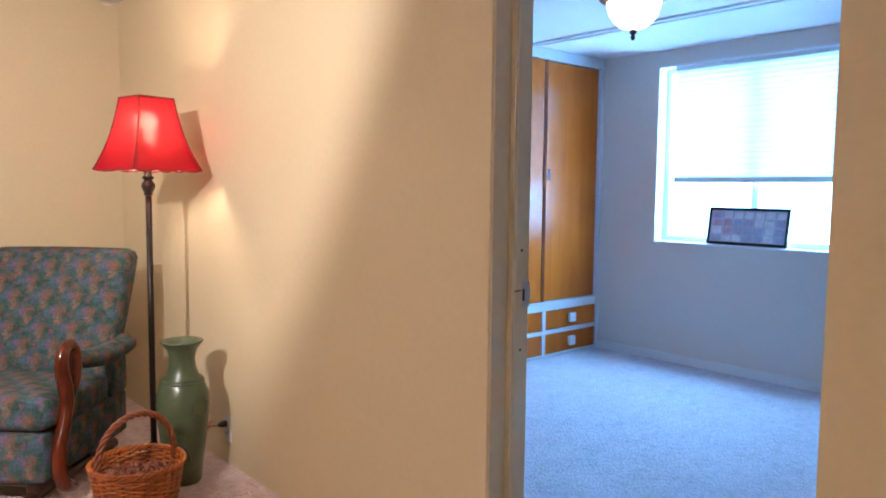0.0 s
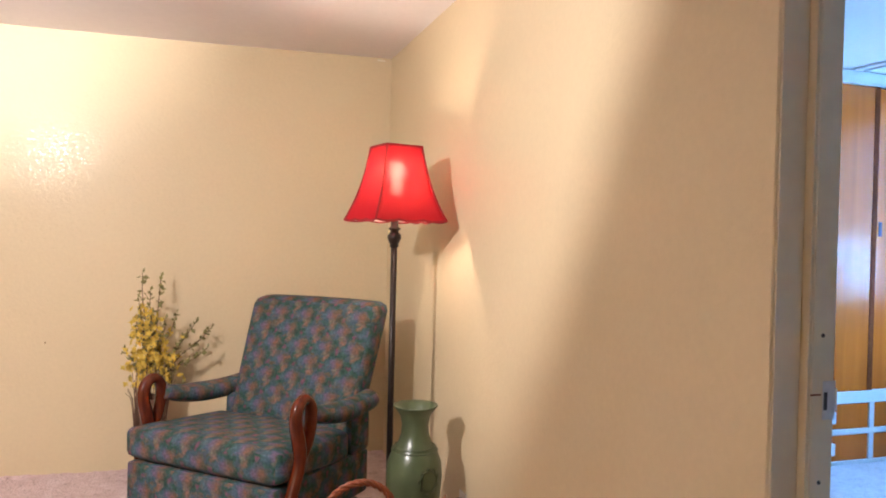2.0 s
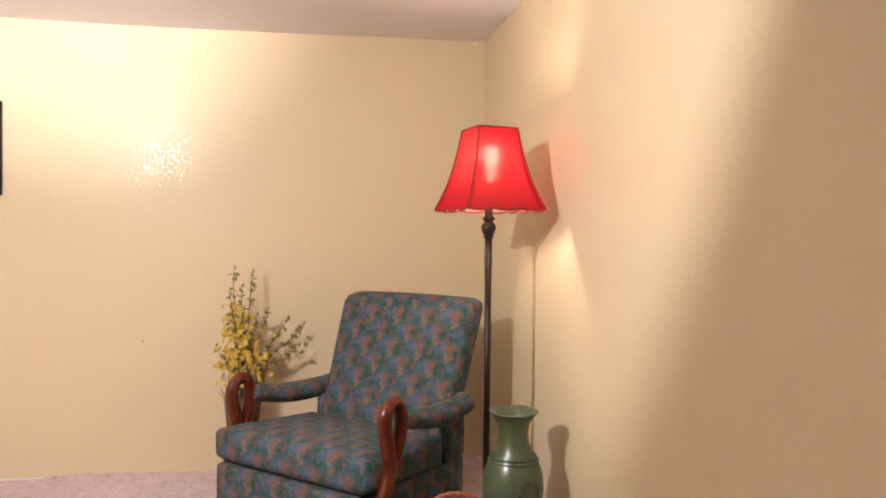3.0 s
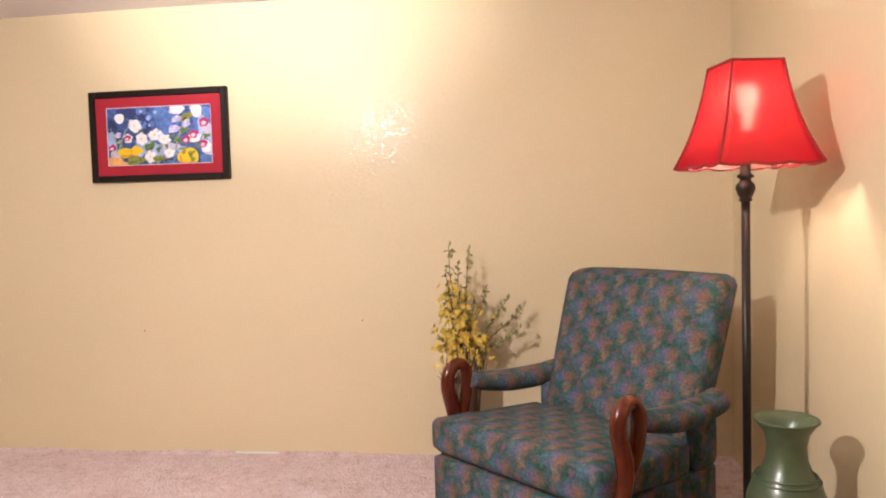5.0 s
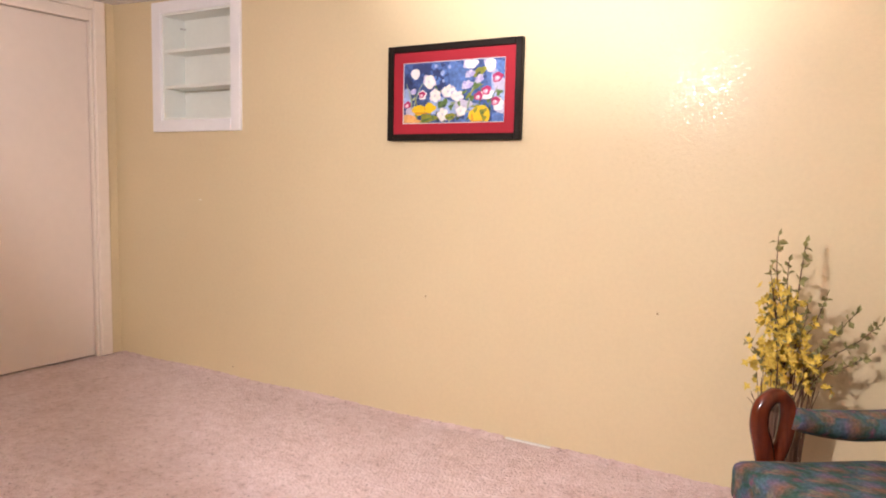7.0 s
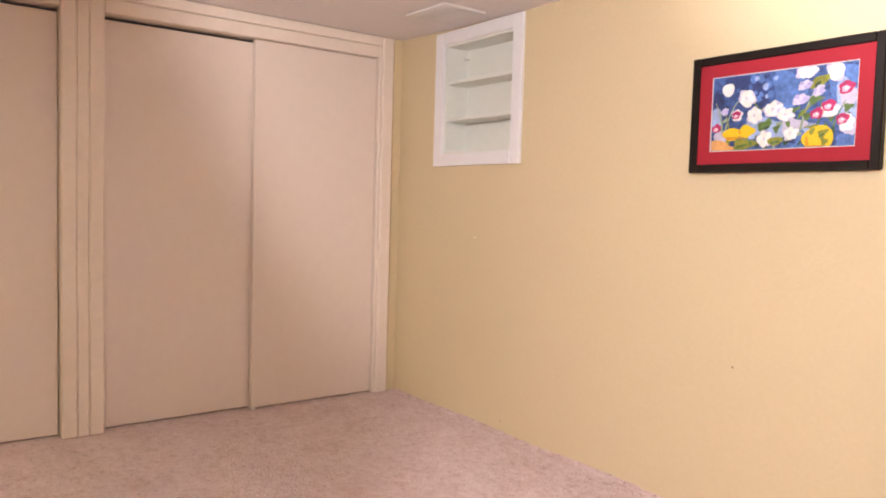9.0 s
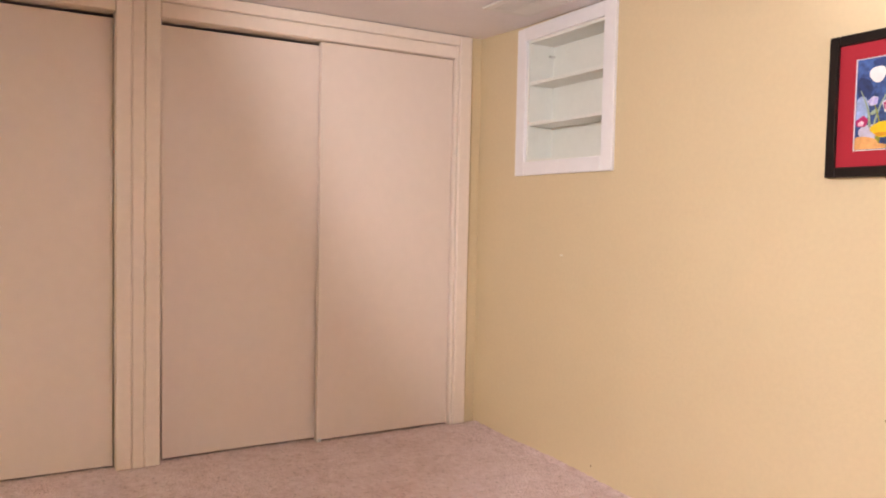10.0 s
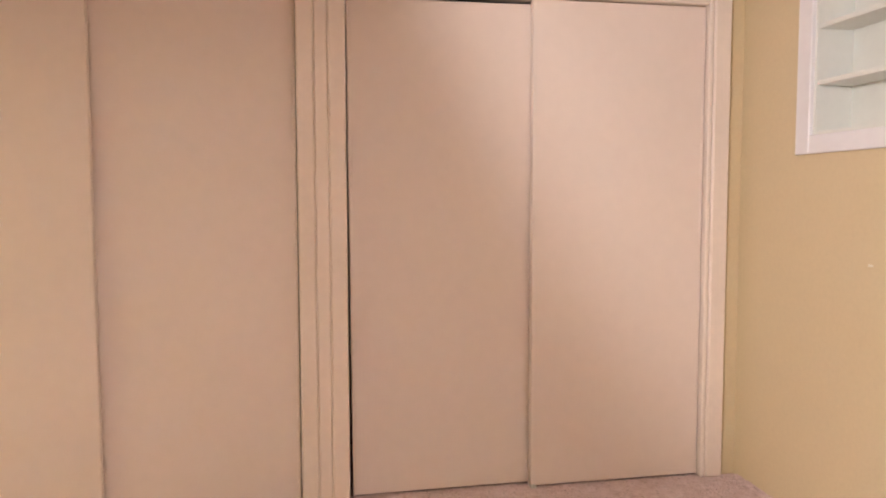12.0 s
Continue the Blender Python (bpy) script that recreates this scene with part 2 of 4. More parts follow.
YELLOW = material("yellow_wall_paint", (0.695, 0.576, 0.37), 0.5, spread=0.035, grain=55, blotch=1.4, bump=0.3, bump_scale=75, distance=0.003, specular=0.26)
# lamp glints on the north wall: glossier, uneven flecks added only where they fall
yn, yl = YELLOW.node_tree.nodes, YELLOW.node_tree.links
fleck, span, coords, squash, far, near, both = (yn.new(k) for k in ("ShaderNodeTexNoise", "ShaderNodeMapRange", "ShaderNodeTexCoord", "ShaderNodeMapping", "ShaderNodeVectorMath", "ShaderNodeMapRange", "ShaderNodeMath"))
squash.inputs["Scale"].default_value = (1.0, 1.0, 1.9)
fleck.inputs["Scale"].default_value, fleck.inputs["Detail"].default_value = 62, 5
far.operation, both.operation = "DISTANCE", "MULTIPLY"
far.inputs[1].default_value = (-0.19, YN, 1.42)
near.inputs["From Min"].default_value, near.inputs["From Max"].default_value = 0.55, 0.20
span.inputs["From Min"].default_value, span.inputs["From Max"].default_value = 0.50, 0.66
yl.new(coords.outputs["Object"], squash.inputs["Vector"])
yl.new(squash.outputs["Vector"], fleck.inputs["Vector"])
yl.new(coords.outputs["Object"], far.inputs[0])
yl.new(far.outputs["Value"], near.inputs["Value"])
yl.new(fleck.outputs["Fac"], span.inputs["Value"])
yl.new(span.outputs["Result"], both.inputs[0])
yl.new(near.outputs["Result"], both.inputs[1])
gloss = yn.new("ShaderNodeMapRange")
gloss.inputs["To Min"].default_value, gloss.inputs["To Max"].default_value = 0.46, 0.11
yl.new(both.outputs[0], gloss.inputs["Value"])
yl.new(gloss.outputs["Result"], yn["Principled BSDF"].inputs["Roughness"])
CEILING = material("white_ceiling_paint", (0.84, 0.80, 0.81), 0.8, spread=0.03, bump=0.3, bump_scale=60, distance=0.003)
CREAM = material("cream_door_paint", (0.81, 0.70, 0.622), 0.42, spread=0.025, grain=20, blotch=1.0, bump=0.06, bump_scale=30)
TRIM = material("cream_trim_paint", (0.86, 0.752, 0.66), 0.38, spread=0.04, grain=30, bump=0.08, bump_scale=60)
JAMB = material("grey_white_jamb_paint", (0.72, 0.60, 0.40), 0.45, spread=0.06, grain=30, bump=0.12, bump_scale=60)
NICHE = material("white_gloss_paint", (0.86, 0.85, 0.87), 0.35, spread=0.03, grain=30, bump=0.08, bump_scale=50)
NICHE_IN = material("pale_shelf_paint", (0.83, 0.84, 0.79), 0.5, spread=0.03, grain=30, bump=0.08, bump_scale=50)
BEDWALL = material("pale_grey_wall_paint", (0.67, 0.60, 0.54), 0.55, spread=0.03, grain=40, blotch=1.2, bump=0.15, bump_scale=45, distance=0.003)
BEDTRIM = material("white_bedroom_trim", (0.72, 0.72, 0.72), 0.4, spread=0.03)
CARPET = carpet_material("beige_pink_carpet", (0.34, 0.21, 0.185), (0.65, 0.478, 0.465), (0.80, 0.645, 0.645), 85.0)
BEDCARPET = carpet_material("pale_carpet", (0.36, 0.33, 0.36), (0.58, 0.555, 0.62), (0.72, 0.70, 0.76), 85.0)
CLOTH = upholstery_material()
MAHOGANY = wood_material("red_mahogany", (0.045, 0.008, 0.004), (0.155, 0.025, 0.007), 0.2, 2, 26, 0.25, 0.3)
DARKWOOD = wood_material("dark_wood", (0.03, 0.012, 0.006), (0.09, 0.035, 0.015), 0.35, 0, 26, 0.2)
OAK = wood_material("amber_veneer", (0.45, 0.088, 0.010), (0.60, 0.130, 0.016), 0.2, 2, 14, 0.0, 0.3)
BRONZE = material("dark_bronze", (0.028, 0.02, 0.018), 0.38, 0.6, spread=0.3, grain=60, bump=0.1)
PAN = material("brushed_bronze_pan", (0.36, 0.26, 0.20), 0.36, 0.6, spread=0.15, grain=60, bump=0.05)
RED = translucent_material("red_lampshade_cloth", (0.43, 0.002, 0.018), 0.22, sheer=0.15, tint=(1.0, 0.155, 0.14))
REDBAND = material("dark_red_braid", (0.28, 0.01, 0.015), 0.8, spread=0.2, grain=200, bump=0.4, bump_scale=400)
LINING = translucent_material("pale_shade_lining", (0.80, 0.62, 0.52), 0.3, sheer=0.60, tint=(1.0, 0.92, 0.85))
GLAZE = material("green_glaze", (0.062, 0.086, 0.040), 0.33, spread=0.25, grain=22, blotch=6, bump=0.2, bump_scale=30, coat=0.22)
GLAZE_DARK = material("dark_green_glaze", (0.035, 0.052, 0.022), 0.3, spread=0.2, grain=30, coat=0.4)
WICKER = material("amber_wicker", (0.43, 0.108, 0.016), 0.34, spread=0.45, grain=45, blotch=14, bump=0.3, bump_scale=200, coat=0.2)
WICKER_DARK = material("red_brown_wicker", (0.22, 0.055, 0.022), 0.4, spread=0.35, grain=60, blotch=14, bump=0.3, bump_scale=200, coat=0.2)
PLASTIC = material("white_plastic", (0.78, 0.76, 0.74), 0.35, spread=0.02, bump=0)
BLACK = material("black_plastic", (0.02, 0.018, 0.018), 0.45, spread=0.2, bump=0.05)
COPPER_CORD = material("clear_brown_cord", (0.35, 0.17, 0.09), 0.35, spread=0.1, bump=0)
STEEL = material("worn_steel", (0.62, 0.60, 0.57), 0.4, 0.35, spread=0.15, grain=60, bump=0.1)
FRAMEBLACK = material("black_frame_lacquer", (0.012, 0.008, 0.007), 0.42, spread=0.2, bump=0.05, specular=0.2)
MATRED = material("crimson_mat_board", (0.36, 0.011, 0.026), 0.8, spread=0.06, grain=200, bump=0.1, bump_scale=400)
POTPOURRI = material("dried_rose_petals", (0.34, 0.125, 0.08), 0.7, spread=0.6, grain=30, blotch=20)
# brown for the painted shade at wardrobe door edges, and for the jamb scratch
EDGE = material("edge_shade_and_scratch_brown", (0.16, 0.032, 0.007), 0.8, spread=0.3, specular=0.1)
TWIG = material("brown_twigs", (0.12, 0.06, 0.035), 0.8, spread=0.4, grain=30)
LEAF = material("dusty_green_leaf", (0.25, 0.225, 0.08), 0.6, spread=0.4, grain=20, blotch=9)
PETAL = material("yellow_petal", (0.64, 0.45, 0.07), 0.6, spread=0.35, grain=20, blotch=9)
# dull tone behind the doors: the gaps' shade is put into the colour
SHADOWGAP = material("closet_shade_tone", (0.30, 0.26, 0.22), 0.8, spread=0.1)
BLIND = translucent_material("white_pleated_blind", (0.84, 0.87, 0.88), 0.06, 0.8)
GLASS = glass_material("window_glass")
OPAL = glow_material("opal_glass_shade", (1.0, 0.82, 0.60), 2.4)
BULB = glow_material("lit_bulb", (1.0, 0.80, 0.66), 315.0)


def paint(name, c, spread=0.25):
    return material(name, c, 0.5, spread=spread, grain=60, blotch=18, bump=0.15, bump_scale=120)


# ---- mesh helpers ----
def put(name, bm, mat, smooth=False, parent=None, at=None):
    me = bpy.data.meshes.new(name)
    bmesh.ops.recalc_face_normals(bm, faces=bm.faces)
    bm.to_mesh(me)
    bm.free()
    me.materials.append(mat)
    if smooth:
        for p in me.polygons:
            p.use_smooth = True
    ob = new(name, me)
    if parent:
        ob.parent = parent
    if at:
        ob.matrix_basis = at
    return ob


def part(name, bm, mat, parent, label="", smooth=False, at=None):
    return tagged(put(name, bm, mat, smooth, parent, at), label)


def thing(name, label, category, m=None, group=""):
    ob = new(name)
    ob.empty_display_size = 0.1
    if m:
        ob.matrix_basis = m
    return tagged(ob, label, category, group)


def box(bm, x0, x1, y0, y1, z0, z1, bevel=0.0, seg=1):
    vs = bmesh.ops.create_cube(bm, size=1, matrix=Matrix.Translation(((x0 + x1) / 2, (y0 + y1) / 2, (z0 + z1) / 2)) @ Matrix.Diagonal((x1 - x0, y1 - y0, z1 - z0, 1)))["verts"]
    if bevel:
        es = {e for v in vs for e in v.link_edges}
        bmesh.ops.bevel(bm, geom=list(es), offset=bevel, segments=seg, profile=0.5, affect="EDGES")
    return bm


def boxes(*rows, bevel=0.0):
    bm = bmesh.new()
    for r in rows:
        box(bm, *r, bevel=bevel)
    return bm


def lathe(bm, profile, seg=32, m=None, wobble=None):
    """Turn (radius, z) pairs about z."""
    rings = []
    for r, z in profile:
        ring = []
        for i in range(seg):
            a = 2 * math.pi * i / seg
            rr = r * (1 + (wobble(a, z) if wobble else 0))
            v = Vector((rr * math.cos(a), rr * math.sin(a), z))
            ring.append(bm.verts.new(m @ v if m else v))
        rings.append(ring)
    for a, b in zip(rings, rings[1:]):
        for i in range(seg):
            bm.faces.new((a[i], a[(i + 1) % seg], b[(i + 1) % seg], b[i]))
    for ring, flip in ((rings[0], True), (rings[-1], False)):
        bm.faces.new(list(reversed(ring)) if flip else ring)
    return bm


def smooth_path(points, steps):
    """Points along a Catmull-Rom curve through points (any dimension)."""
    p = [np.array(q, float) for q in points]
    p = [2 * p[0] - p[1]] + p + [2 * p[-1] - p[-2]]
    out = []
    for i in range(1, len(p) - 2):
        for k in range(steps):
            t = k / steps
            out.append(0.5 * (2 * p[i] + (p[i + 1] - p[i - 1]) * t + (2 * p[i - 1] - 5 * p[i] + 4 * p[i + 1] - p[i + 2]) * t * t + (3 * p[i] - p[i - 1] - 3 * p[i + 1] + p[i + 2]) * t ** 3))
    out.append(p[-2])
    return out


def tube(bm, points, radii, seg=8, flat=1.0, closed=False, up=(0, 0, 1)):
    """A swept round bar; flat squeezes it along its second axis."""
    pts = [Vector(p) for p in points]
    n = len(pts)
    rr = radii if hasattr(radii, "__len__") else [radii] * n
    rings, side = [], None
    for i in range(n):
        a = pts[i - 1] if (i or closed) else pts[0]
        b = pts[(i + 1) % n] if (i < n - 1 or closed) else pts[-1]
        d = (b - a).normalized()
        if side is None:
            side = d.cross(Vector(up))
            if side.length < 1e-3:
                side = d.cross(Vector((1, 0, 0)))
        side = (side - d * side.dot(d)).normalized()
        other = d.cross(side)
        rings.append([bm.verts.new(pts[i] + (side * math.cos(2 * math.pi * k / seg) + other * math.sin(2 * math.pi * k / seg) * flat) * rr[i]) for k in range(seg)])
    pairs = list(zip(rings, rings[1:])) + ([(rings[-1], rings[0])] if closed else [])
    for a, b in pairs:
        for k in range(seg):
            bm.faces.new((a[k], a[(k + 1) % seg], b[(k + 1) % seg], b[k]))
    if not closed:
        bm.faces.new(list(reversed(rings[0])))
        bm.faces.new(rings[-1])
    return bm


def box_uv(ob):
    """UVs in metres, by each face's main direction."""
    me = ob.data
    uv = me.uv_layers.new(name="UVMap")
    for p in me.polygons:
        nx, ny, nz = (abs(c) for c in p.normal)
        for li in p.loop_indices:
            c = me.vertices[me.loops[li].vertex_index].co
            uv.data[li].uv = (c.y, c.z) if nx > max(ny, nz) else ((c.x, c.z + 0.4 * c.y) if ny >= nz else (c.x, c.y))
    return ob


def rounded(bm, x0, x1, y0, y1, z0, z1, r, cuts=12, puff=0.0, warp=None):
    """A padded block: rounded edges, and faces that swell by puff."""
    c = Vector(((x0 + x1) / 2, (y0 + y1) / 2, (z0 + z1) / 2))
    h = Vector(((x1 - x0) / 2, (y1 - y0) / 2, (z1 - z0) / 2))
    vs = bmesh.ops.create_cube(bm, size=2)["verts"]
    es = list({e for v in vs for e in v.link_edges})
    bmesh.ops.subdivide_edges(bm, edges=es, cuts=cuts, use_grid_fill=True)
    for v in bm.verts:
        u = v.co.copy()
        p = Vector((u[i] * h[i] for i in range(3)))
        inner = Vector((max(-h[i] + r, min(h[i] - r, p[i])) for i in range(3)))
        d = p - inner
        if d.length > 1e-9:
            p = inner + d.normalized() * r
        for i in range(3):
            a, b = (i + 1) % 3, (i + 2) % 3
            if abs(u[i]) > 0.999:
                p[i] += math.copysign(puff * (1 - u[a] ** 2) * (1 - u[b] ** 2), u[i])
        p += c
        v.co = warp(p) if warp else p
    return bm


# ---- the setting ----
def structure(name, bm, mat, label, category):
    return tagged(put(name, bm, mat), label, category, kind="structure")


NX0, NX1, NZ0, NZ1 = -3.215, -2.637, 1.452, 2.06      # niche in the north wall
structure("floor", boxes((XW - 0.75, JX - 0.03, YS - 0.1, YN + 0.1, -0.12, 0.0)), CARPET, "beige-pink speckled cut-pile carpet over the sitting room floor", "floor")
structure("floor_bedroom", boxes((JX - 0.03, BX + 0.1, BS - 0.1, BY + 0.7, -0.12, 0.0)), BEDCARPET, "pale cut-pile carpet over the bedroom floor", "floor")
def carpet_edge(x0, x1, seed):
    """An uneven lip of pile where the carpet was pushed against the north wall."""
    rng = random.Random(seed)
    n = max(4, int((x1 - x0) / 0.018))
    bm, prev = bmesh.new(), None
    for i in range(n + 1):
        x = x0 + (x1 - x0) * i / n
        h, d = 0.005 + 0.006 * rng.random() + 0.004 * math.sin(x * 7 + seed), 0.016 + 0.012 * rng.random()
        cur = [bm.verts.new((x, YN + y, z)) for y, z in ((0.002, -0.004), (0.002, h), (-0.4 * d, h * 1.05), (-d, h * 0.45), (-1.5 * d, -0.004))]
        if prev:
            for k in range(4):
                bm.faces.new((prev[k], prev[k + 1], cur[k + 1], cur[k]))
        prev = cur
    return bm


for lo, hi, seed in ((XW + 0.03, -0.925, 3), (-0.70, XE, 5)):
    structure("trim_carpet_edge", carpet_edge(lo, hi, seed), CARPET, "uneven lip of beige-pink carpet against the yellow wall", "trim")


def sag(x):
    """Height of the old ceiling, which dips along the room."""
    k = [-4.5, -3.67, -3.2, -2.5, -1.2, -0.3, 0.6, 1.5]
    return H + float(np.interp(x, k, [0.006, 0.006, -0.012, -0.021, -0.014, -0.020, -0.010, 0.005]))


bm = bmesh.new()
edge = [(x, sag(x)) for x in np.linspace(XW - 0.75, JX - 0.02, 40)] + [(JX - 0.02, H + 0.12), (XW - 0.75, H + 0.12)]
near_end, far_end = ([bm.verts.new((x, y, z)) for x, z in edge] for y in (YS - 0.1, YN + 0.1))
for i in range(len(edge)):
    k = (i + 1) % len(edge)
    bm.faces.new((near_end[i], near_end[k], far_end[k], far_end[i]))
bm.faces.new(near_end)
bm.faces.new(list(reversed(far_end)))
structure("ceiling", bm, CEILING, "white painted sitting room ceiling", "ceiling")
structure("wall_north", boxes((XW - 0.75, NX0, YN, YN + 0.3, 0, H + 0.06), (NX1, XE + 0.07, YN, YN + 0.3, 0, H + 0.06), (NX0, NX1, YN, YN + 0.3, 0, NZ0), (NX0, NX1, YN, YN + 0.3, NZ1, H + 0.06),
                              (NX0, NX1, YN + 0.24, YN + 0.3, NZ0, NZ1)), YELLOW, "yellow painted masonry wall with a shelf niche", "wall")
structure("wall_east", boxes((XE, JX, DN + 0.012, YN, 0, H + 0.06), (XE, JX, DS, DN + 0.012, 2.05, H + 0.06)), YELLOW, "yellow painted partition wall with a doorway", "wall")
structure("wall_east_corner", boxes((1.28, JX, YS, 0.917, 0, H + 0.06)), YELLOW, "yellow painted wall end beside the doorway", "wall")
structure("wall_south", boxes((XW - 0.1, 1.28, YS - 0.1, YS, 0, H + 0.06)), YELLOW, "plain yellow wall closing the room", "wall")
CY0, CY1, CY2, CY3 = 1.30, 2.754, 2.942, 4.465         # closet openings
structure("wall_west", boxes((XW - 0.10, XW, YS, CY0 - 0.09, 0, H + 0.06), (XW - 0.10, XW, CY3 + 0.012, YN, 0, H + 0.06), (XW - 0.10, XW - 0.002, CY1 + 0.012, CY2 - 0.012, 0, H + 0.06),
                             (XW - 0.10, XW - 0.002, CY0 - 0.09, CY1 + 0.012, 2.042, H + 0.06), (XW - 0.10, XW - 0.002, CY2 - 0.012, CY3 + 0.012, 2.042, H + 0.06)), YELLOW, "yellow wall around two built-in closets", "wall")
# backing in the shade tone, so that slits between doors look dark
structure("closet_shell", boxes((XW - 0.75, XW - 0.70, 1.2, YN, 0, H), (XW - 0.70, XW - 0.10, 1.15, 1.2, 0, H)), SHADOWGAP, "inside of the built-in closets, coloured dim to stand for shade", "wall")

# casing boards round the closets: flat boards with a raised inner bead
cas = bmesh.new()
TOP = H + 0.002
box(cas, XW - 0.09, XW + 0.018, CY3, CY3 + 0.020, 0, 2.098, bevel=0.004)
box(cas, XW - 0.09, XW + 0.026, CY3 + 0.021, CY3 + 0.098, 0, TOP, bevel=0.006)
for y0, y1 in ((CY2 - 0.067, CY2), (CY1, CY1 + 0.067)):
    box(cas, XW - 0.09, XW + 0.020, y0, y1, 0, TOP, bevel=0.007)
box(cas, XW - 0.05, XW + 0.017, CY1 + 0.068, CY2 - 0.068, 0, TOP, bevel=0.005)
for y0, y1 in ((CY2 + 0.001, CY3 + 0.020), (CY0 + 0.001, CY1 - 0.001)):
    box(cas, XW - 0.09, XW + 0.018, y0, y1 if y1 < CY2 else CY3 - 0.001, 2.03, 2.097, bevel=0.004)
    box(cas, XW - 0.09, XW + 0.025, y0, y1, 2.099, TOP, bevel=0.005)
box(cas, XW - 0.09, XW + 0.018, CY0 - 0.09, CY0, 0, TOP, bevel=0.004)
structure("trim", cas, TRIM, "cream painted casing boards framing the closet openings", "trim")


def sliding_door(y0, y1, x, top, label, tilt=0.0):
    t = thing("closet_door", label, "door", pose(x, (y0 + y1) / 2, 0, tilt), "sliding closet doors")
    w = (y1 - y0) / 2
    part("panel", box(bmesh.new(), -0.016, 0.016, -w + 0.0065, w - 0.0065, 0.009, top, bevel=0.002), CREAM, t)
    for s in (-1, 1):
        part("edge_strip", box(bmesh.new(), -0.017, 0.0175, s * (w - 0.006) - 0.006, s * (w - 0.006) + 0.006, 0.009, top + 0.001, bevel=0.002), CREAM, t)
    return t


# the rear doors hang slightly out of true, so that a dark slit opens towards the floor
sliding_door(CY2 + 0.016, 3.725, XW - 0.068, 2.013, "cream flush sliding closet door on the rear track, hanging askew", 0.25)
sliding_door(3.70, CY3 - 0.004, XW - 0.026, 2.026, "cream flush sliding closet door on the front track, shut")
sliding_door(1.98, CY1 - 0.006, XW - 0.068, 2.013, "cream flush sliding closet door beside the post, shut", -0.1)
sliding_door(CY0 + 0.004, 2.005, XW - 0.026, 2.026, "cream flush sliding closet door overlapping its neighbour")
for y in (3.712, 1.992):
    g = thing("floor_guide", "small white plastic floor guide under the sliding doors", "door guide", pose(XW - 0.02, y, 0))
    part("block", box(bmesh.new(), -0.03, 0.022, -0.012, 0.012, 0, 0.012, bevel=0.002), PLASTIC, g)
    part("tongue", box(bmesh.new(), 0.0, 0.012, -0.008, 0.008, 0.012, 0.016, bevel=0.001), PLASTIC, g)

# shelf niche in the north wall
niche = thing("built_in_shelf", "white painted recessed wall shelf with two empty shelves", "shelf", pose((NX0 + NX1) / 2, YN, 0))
w = (NX1 - NX0) / 2
bm = bmesh.new()
OX0, OX1 = -3.292 - (NX0 + NX1) / 2, -2.563 - (NX0 + NX1) / 2
for r in ((OX0, -w, -0.016, 0.004, 1.384, 2.128), (w, OX1, -0.016, 0.004, 1.384, 2.128), (-w, w, -0.016, 0.004, 1.384, NZ0), (-w, w, -0.016, 0.004, NZ1, 2.128)):
    box(bm, *r, bevel=0.003)
part("face_frame", bm, NICHE, niche, "white face frame")
for label, r in (("side_board", (-w, -w + 0.012, 0.0, 0.150, NZ0, NZ1)), ("side_board", (w - 0.012, w, 0.0, 0.150, NZ0, NZ1)), ("bottom_board", (-w + 0.012, w - 0.012, 0.0, 0.150, NZ0, NZ0 + 0.012)),
                 ("top_board", (-w + 0.012, w - 0.012, 0.0, 0.150, NZ1 - 0.012, NZ1)), ("back_board", (-w, w, 0.150, 0.238, NZ0, NZ1))):
    part(label, box(bmesh.new(), *r), NICHE_IN, niche)
for z in (1.856, 1.652):
    part("shelf_board", box(bmesh.new(), -w + 0.013, w - 0.013, 0.004, 0.147, z - 0.018, z, bevel=0.002), NICHE_IN, niche)
part("shelf_clip", box(bmesh.new(), -w + 0.013, -w + 0.03, 0.118, 0.149, 1.992, 2.000), STEEL, niche, "small metal shelf clip")

# doorway: stepped jamb, stop edge, flush casing, strike plate
SX, DR = 1.450, DN - 0.018                                 # the step in the jamb, and its deeper face
door = tagged(new("door_1"), "painted door frame without a door leaf, opening to the bedroom", "doorway", kind="structure")
bm = bmesh.new()
box(bm, XE - 0.002, SX, DN, DN + 0.011, 0, 2.05, bevel=0.0015)
box(bm, SX + 0.009, JX + 0.004, DR, DN + 0.011, 0, 2.05, bevel=0.002)
box(bm, XE - 0.002, JX + 0.004, DS, DR - 0.001, 2.038, 2.05)
part("jamb", bm, JAMB, door)
part("stop", box(bmesh.new(), SX + 0.0005, SX + 0.0085, DR + 0.001, DN + 0.010, 0, 2.038, bevel=0.001), YELLOW, door, "yellow painted stop edge")
bm = bmesh.new()
box(bm, XE - 0.007, XE - 0.0005, DN + 0.004, DN + 0.062, 0, 2.11, bevel=0.003)
box(bm, XE - 0.007, XE - 0.0005, DS + 0.06, DN + 0.004, 2.055, 2.11, bevel=0.003)
part("casing", bm, YELLOW, door, "flat casing painted like the wall")
sp = part("strike_plate", box(bmesh.new(), JX - 0.024, JX + 0.005, DR - 0.0025, DR - 0.0002, 0.868, 0.938, bevel=0.001), STEEL, door, "worn steel strike plate")
part("latch_hole", box(bmesh.new(), JX - 0.022, JX - 0.014, DR - 0.0032, DR - 0.0026, 0.886, 0.918), BLACK, sp)
part("strike_lip", box(bmesh.new(), JX + 0.0055, JX + 0.0095, DR - 0.004, DR + 0.004, 0.882, 0.924, bevel=0.002), STEEL, sp)
for z in (0.877, 0.929):
    part("screw", lathe(bmesh.new(), [(0.004, 0), (0.003, 0.001)], 10, pose(JX - 0.018, DR - 0.0026, z, 90)), STEEL, sp)
